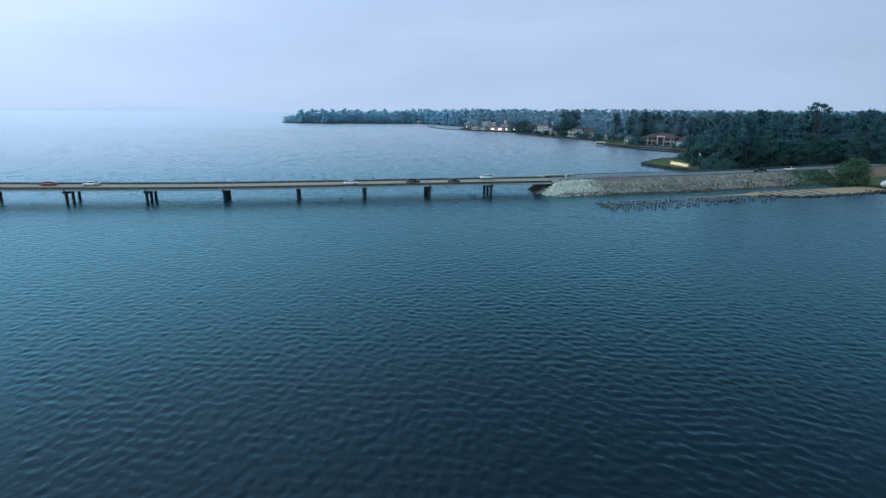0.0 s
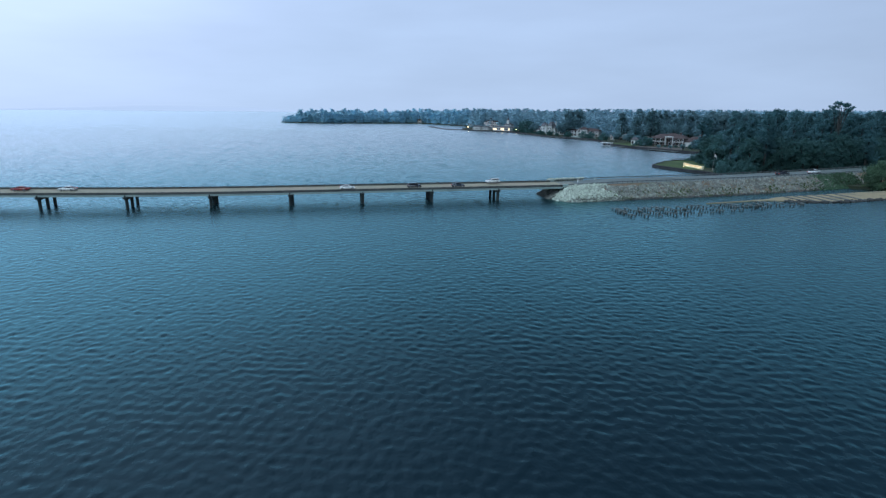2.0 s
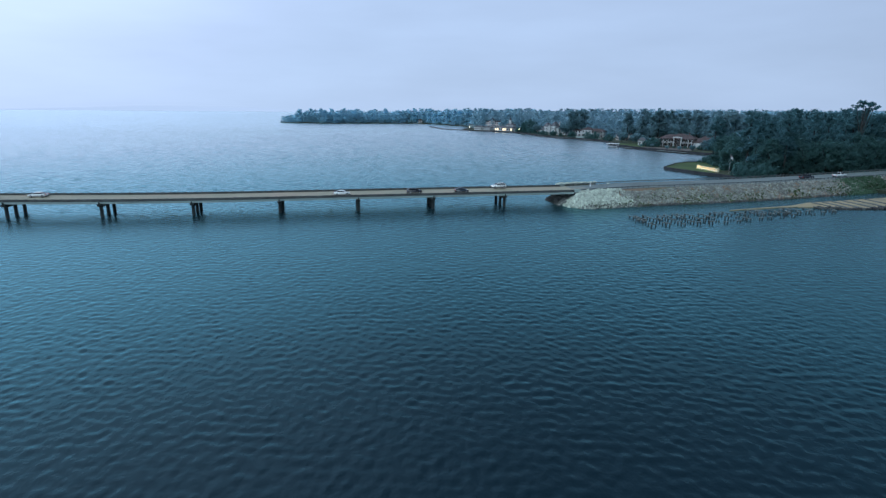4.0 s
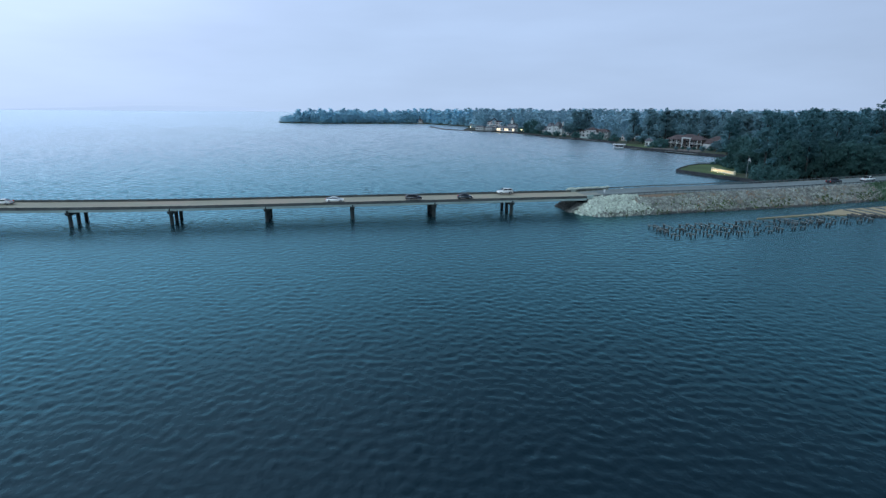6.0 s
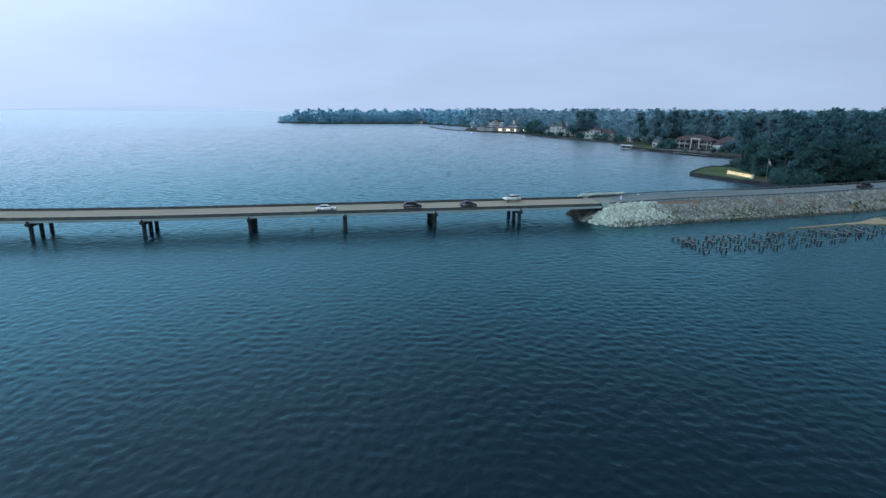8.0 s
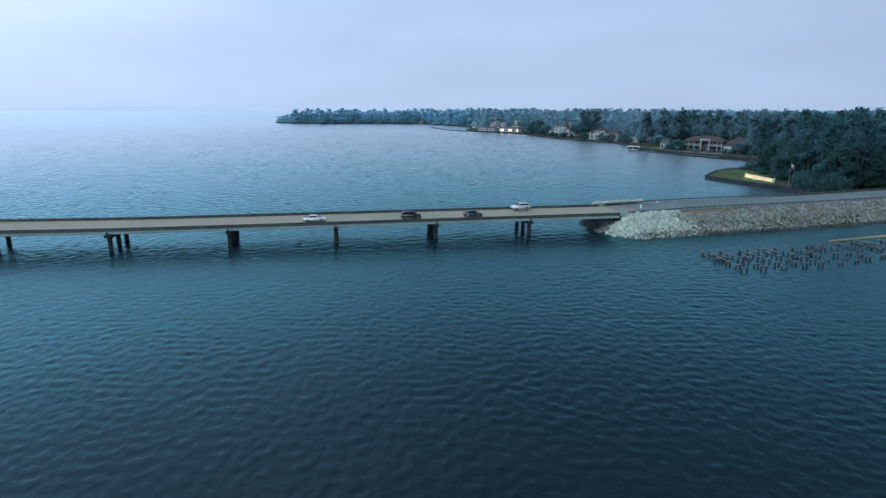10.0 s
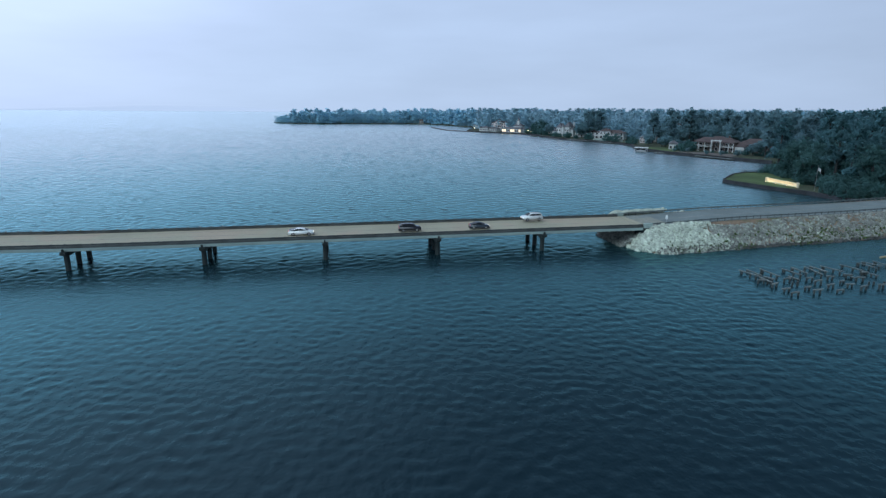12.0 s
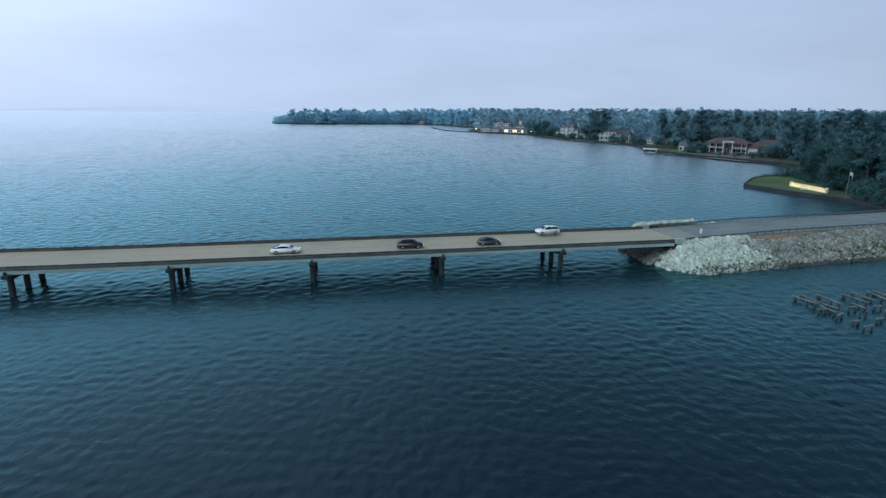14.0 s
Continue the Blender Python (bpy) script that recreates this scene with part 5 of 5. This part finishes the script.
for x, y, a, l, w in ((113, 463, 120, 7, 3), (139, 420, 118, 26, 3.2), (104, 570, 125, 16, 3), (88, 597, 125, 26, 4), (66, 629, 130, 12, 3), (50, 676, 120, 10, 3)):
    dock("grey timber dock along the bulkhead", pose(x - 1.5, y - 1, WATER_LEVEL - 0.1, 0, 0, a), l, w)

# ---- the point: lit entrance sign, flagpole, fence ----
sa = math.degrees(math.atan2(295.0 - 313.5, 110.6 - 107.6))
sign = thing("monument_sign", "long cream stone entrance wall sign, floodlit warm yellow", "sign", m=pose(106.4, 312.4, LAND, 0, 0, sa))
L = 17.2
part("panel", boxed(0.6, -0.25, 0.35, L - 0.6, 0.25, 1.4, bevel=0.05), STONE_SIGN, sign, "cream limestone panel")
part("plinth", boxed(0.3, -0.4, -0.3, L - 0.3, 0.4, 0.35, bevel=0.05), CONCRETE, sign)
part("coping", boxed(0.4, -0.36, 1.4, L - 0.4, 0.36, 1.52, bevel=0.03), STONE_SIGN, sign)
for x in (0, L):
    bm = bmesh.new()
    tube(bm, (x, 0, -0.3), (x, 0, 1.5), 0.6, sides=16)
    tube(bm, (x, 0, 1.5), (x, 0, 1.72), 0.7, 0.4, 16)
    part("end_pillar", bm, STONE_SIGN, sign)
for i in range(9):
    part("letter_bar", boxed(1.9 + i * 1.55, -0.31, 0.75, 3.0 + i * 1.55, -0.255, 1.3), LETTER, sign)
for i in range(3):
    fx = 2.8 + i * 5.8
    fl = thing("flood_light", "small ground flood light aimed at the sign", "flood light", group="sign flood lights", m=sign.matrix_basis @ pose(fx, -2.6, 0))
    part("housing", boxed(-0.3, -0.2, -0.1, 0.3, 0.1, 0.3, bevel=0.04), BUMPER, fl)
    part("lens", boxed(-0.26, 0.1, 0.02, 0.26, 0.13, 0.27), LAMP, fl)
    ld = bpy.data.lights.new("flood", "AREA")
    ld.shape, ld.size, ld.size_y, ld.energy, ld.color = "RECTANGLE", 2.5, 0.3, FLOOD, (1.0, 0.74, 0.36)
    lo = new("flood_beam", ld)
    lo.matrix_basis = sign.matrix_basis @ look((fx, -2.4, 0.35), (fx, 0, 1.2))

pole = thing("flagpole", "tall white flagpole with a limp flag", "flagpole", m=pose(110.8, 287.5, LAND))
bm = bmesh.new()
tube(bm, (0, 0, -0.3), (0, 0, 8.8), 0.085, 0.045, 10)
bmesh.ops.create_uvsphere(bm, u_segments=10, v_segments=6, radius=0.16, matrix=Matrix.Translation((0, 0, 8.85)))
part("pole", bm, METAL, pole)
bm = bmesh.new()
rows = []
for i in range(9):
    f = i / 8
    rows.append([bm.verts.new((0.12 + 1.1 * f, 0.2 * math.sin(f * 7 + k), 8.2 - 1.2 * k - 1.3 * f * f)) for k in (0, 0.5, 1)])
for a, b in zip(rows, rows[1:]):
    for k in (0, 1):
        bm.faces.new((a[k], a[k + 1], b[k + 1], b[k]))
r = bmesh.ops.solidify(bm, geom=list(bm.faces), thickness=0.02)
part("flag", bm, WHITE, pole, "limp pale flag")

# low dark fence along the back of the lawn
fence = thing("fence", "low dark timber fence along the back of the lawn", "fence")
line = [(109.5, 342), (112.6, 343.6), (122, 345.8), (130, 347.4)]
first = None
for (x0, y0), (x1, y1) in zip(line, line[1:]):
    n = max(2, int(math.hypot(x1 - x0, y1 - y0) / 2.2))
    a = math.degrees(math.atan2(y1 - y0, x1 - x0))
    length = math.hypot(x1 - x0, y1 - y0)
    for z in (0.45, 0.95):
        part("fence_rail", boxed(0, -0.03, z, length, 0.03, z + 0.14), BULKHEAD, fence, m=pose(x0, y0, LAND, 0, 0, a))
    for i in range(n):
        f = i / n
        m = pose(x0 + (x1 - x0) * f, y0 + (y1 - y0) * f, LAND)
        if first is None:
            first = part("fence_post", boxed(-0.08, -0.08, -0.3, 0.08, 0.08, 1.25, bevel=0.01), BULKHEAD, fence, m=m)
        else:
            share("fence_post", first, fence, m)

# the white traffic sign at the bridge end
ts = thing("traffic_sign", "white rectangular traffic sign on a steel post by the bridge end", "traffic sign", m=BRIDGE @ pose(94.0, float(road_n(94.0)) - 6.7, float(road_z(94.0)), 0, 0, -30))
bm = bmesh.new()
tube(bm, (0, 0, -0.6), (0, 0, 2.55), 0.035, sides=8)
part("post", bm, METAL, ts)
part("board", boxed(-0.21, -0.07, 1.5, 0.21, -0.03, 2.4, bevel=0.01), WHITE, ts)

# a covered white boat on the grass by the beach
boat = thing("covered_boat", "small boat under a white cover beside the beach", "boat", m=pose(163, 230, LAND - 0.3, 0, 0, 25) @ Matrix.Diagonal((1.2, 1.3, 1.5, 1)))
bm = bmesh.new()
bmesh.ops.create_uvsphere(bm, u_segments=16, v_segments=8, radius=1.0, matrix=Matrix.Diagonal((3.6, 1.2, 1.0, 1)))
bmesh.ops.translate(bm, verts=bm.verts, vec=(0, 0, 0.9))
part("cover", bm, WHITE, boat, smooth=True)


# ---- cars on the bridge ----
def car(name, label, category, paint, m, profile, roof, length, width, wheel=0.34, axles=(0.19, 0.81)):
    """profile: the body's side from tail to nose as (x, z); roof: the glasshouse likewise; both as fractions of the length, and metres."""
    c = thing(name, label, category, group="cars on the bridge", m=m)
    pm = surface(name + "_paint", paint, 0.25, 0.0, vary=0.04, fine=2, coarse=0.5)
    pm.node_tree.nodes["Principled BSDF"].inputs["Coat Weight"].default_value = 0.6
    def slab(points, w0, w1):
        bm = bmesh.new()
        a = [bm.verts.new((x * length, -w0 if z < 0.8 else -w1, z)) for x, z in points]
        b = [bm.verts.new((x * length, w0 if z < 0.8 else w1, z)) for x, z in points]
        n = len(points)
        for i in range(n):
            bm.faces.new((a[i - 1], a[i], b[i], b[i - 1]))
        bm.faces.new(a[::-1])
        bm.faces.new(b)
        bmesh.ops.recalc_face_normals(bm, faces=bm.faces)
        bmesh.ops.bevel(bm, geom=[e for e in bm.edges], offset=0.05, segments=2, affect="EDGES")
        return bm
    part("body", slab(profile, width / 2, width / 2 - 0.06), pm, c, smooth=True)
    part("roof", slab([(x, z) for x, z in roof], width / 2 - 0.12, width / 2 - 0.22), pm, c, smooth=True)
    # side and end glass, a little proud of the pillars
    x = [p[0] * length for p in roof]
    z0, z1 = min(p[1] for p in roof) + 0.12, max(p[1] for p in roof) - 0.1
    lo0, lo1 = min(x) + 0.25, max(x) - 0.35
    up = [p[0] * length for p in roof if p[1] > z1]
    up0, up1 = min(up) + 0.05, max(up) - 0.05
    for side in (-1, 1):
        for f0, f1 in ((0.0, 0.46), (0.5, 1.0)):
            bm = bmesh.new()
            y0, y1 = side * (width / 2 - 0.12), side * (width / 2 - 0.19)
            q = [(lo0 + (lo1 - lo0) * f0, y0, z0), (lo0 + (lo1 - lo0) * f1, y0, z0), (up0 + (up1 - up0) * f1, y1, z1), (up0 + (up1 - up0) * f0, y1, z1)]
            a = [bm.verts.new(v) for v in q]
            b = [bm.verts.new((v[0], v[1] + side * 0.03, v[2])) for v in q]
            for i in range(4):
                bm.faces.new((a[i - 1], a[i], b[i], b[i - 1]))
            bm.faces.new(b)
            bm.faces.new(a[::-1])
            bmesh.ops.recalc_face_normals(bm, faces=bm.faces)
            part("side_window", bm, CAR_GLASS, c)
    for lo, hi, name2, s in ((max(x), up1, "windscreen", 1), (min(x), up0, "rear_window", -1)):
        bm = bmesh.new()
        q = [(lo - s * 0.02, -width / 2 + 0.25, z0), (lo - s * 0.02, width / 2 - 0.25, z0), (hi + s * 0.1, width / 2 - 0.32, z1 + 0.04), (hi + s * 0.1, -width / 2 + 0.32, z1 + 0.04)]
        a = [bm.verts.new(v) for v in q]
        b = [bm.verts.new((v[0] + s * 0.05, v[1], v[2] + 0.04)) for v in q]
        for i in range(4):
            bm.faces.new((a[i - 1], a[i], b[i], b[i - 1]))
        bm.faces.new(b)
        bm.faces.new(a[::-1])
        bmesh.ops.recalc_face_normals(bm, faces=bm.faces)
        part(name2, bm, CAR_GLASS, c)
    tyre = rim = None
    for ax in axles:
        for side in (-1, 1):
            mm = pose(ax * length, side * (width / 2 - 0.1), wheel)
            bm = bmesh.new()
            tube(bm, (0, -0.11, 0), (0, 0.11, 0), wheel, sides=20)
            w = part("wheel", bm, TYRE, c, m=mm)
            bm = bmesh.new()
            tube(bm, (0, side * 0.1, 0), (0, side * 0.13, 0), wheel * 0.62, wheel * 0.55, 16)
            part("rim", bm, RIM, w)
    for side in (-1, 1):
        y = side * (width / 2 - 0.3)
        part("headlight", boxed(length - 0.12, y - 0.18, 0.62, length + 0.01, y + 0.18, 0.76, bevel=0.02), HEAD, c)
        part("tail_light", boxed(-0.01, y - 0.15, 0.75, 0.12, y + 0.15, 0.98, bevel=0.02), TAIL, c)
        part("door_mirror", boxed(length * 0.66, side * (width / 2 + 0.02) - 0.1, 0.95, length * 0.66 + 0.15, side * (width / 2 + 0.02) + 0.1, 1.1, bevel=0.03), pm, c)
    part("bumper", boxed(length - 0.1, -width / 2 + 0.05, 0.25, length + 0.04, width / 2 - 0.05, 0.5, bevel=0.03), BUMPER, c)
    part("bumper", boxed(-0.04, -width / 2 + 0.05, 0.25, 0.1, width / 2 - 0.05, 0.5, bevel=0.03), BUMPER, c)
    return c


SEDAN = [(0, 0.3), (1, 0.3), (1, 0.72), (0.95, 0.82), (0.7, 0.98), (0.16, 1.0), (0.02, 0.98), (0, 0.8)]
SEDAN_TOP = [(0.05, 0.95), (0.78, 0.95), (0.63, 1.36), (0.5, 1.48), (0.34, 1.46), (0.2, 1.3)]
SUV = [(0, 0.38), (1, 0.38), (1, 0.85), (0.95, 0.98), (0.74, 1.1), (0.05, 1.12), (0, 1.0)]
SUV_TOP = [(0.02, 1.06), (0.79, 1.06), (0.62, 1.58), (0.5, 1.66), (0.14, 1.63), (0.06, 1.45)]
NEAR_LANE, FAR_LANE = 6.4, 10.3
PICKUP = [(0, 0.48), (1, 0.48), (1, 0.98), (0.96, 1.08), (0.74, 1.16), (0.02, 1.16), (0, 1.05)]
PICKUP_TOP = [(0.37, 1.1), (0.75, 1.1), (0.64, 1.74), (0.44, 1.78), (0.39, 1.72)]


def on_causeway(u, off):
    """A place on the causeway road, facing along it."""
    turn = math.degrees(math.atan2(float(road_n(u + 2) - road_n(u - 2)), 4.0))
    return BRIDGE @ pose(u, float(road_n(u)) + off, float(road_z(u)), 0, 0, turn)


car("red_saloon", "dark red saloon car driving on the bridge", "car", (0.30, 0.035, 0.035), BRIDGE @ pose(-77.5, FAR_LANE + bend(-79.8), DECK_Z + rise(-79.8), 0, 0, 173), SEDAN, SEDAN_TOP, 4.7, 1.85)
car("white_saloon", "white saloon car driving on the bridge", "car", (0.80, 0.83, 0.82), BRIDGE @ pose(-64.0, FAR_LANE + bend(-66.5), DECK_Z + rise(-66.5), 0, 0, 174), SEDAN, SEDAN_TOP, 4.9, 1.85)
for u, name, label, paint in ((202.0, "white_pickup", "white pickup truck driving along the causeway road", (0.80, 0.83, 0.82)), (184.5, "dark_pickup", "dark pickup truck driving along the causeway road", (0.025, 0.03, 0.04))):
    truck = car(name, label, "pickup truck", paint, on_causeway(u, -2.0), PICKUP, PICKUP_TOP, 5.6, 1.95, 0.38)
    part("load_bed", boxed(0.15, -0.8, 1.165, 1.95, 0.8, 1.185), BUMPER, truck, "dark open load bed")
car("white_sedan", "white fastback car driving on the bridge", "car", (0.84, 0.87, 0.86), BRIDGE @ pose(CARS[0], NEAR_LANE, DECK_Z), SEDAN, SEDAN_TOP, 4.9, 1.85)
car("dark_suv", "dark sport utility car driving on the bridge", "car", (0.02, 0.022, 0.03), BRIDGE @ pose(CARS[1], NEAR_LANE, DECK_Z), SUV, SUV_TOP, 4.5, 1.9, 0.36)
car("dark_sedan", "dark blue-grey saloon car driving on the bridge", "car", (0.035, 0.05, 0.065), BRIDGE @ pose(CARS[2], NEAR_LANE, DECK_Z), SEDAN, SEDAN_TOP, 4.2, 1.75)
car("white_suv", "white sport utility car driving on the bridge", "car", (0.84, 0.87, 0.86), BRIDGE @ pose(CARS[3], float(road_n(106.0)) + 2.0, float(road_z(106.0)), 0, 0, 184), SUV, SUV_TOP, 4.6, 1.9, 0.37)
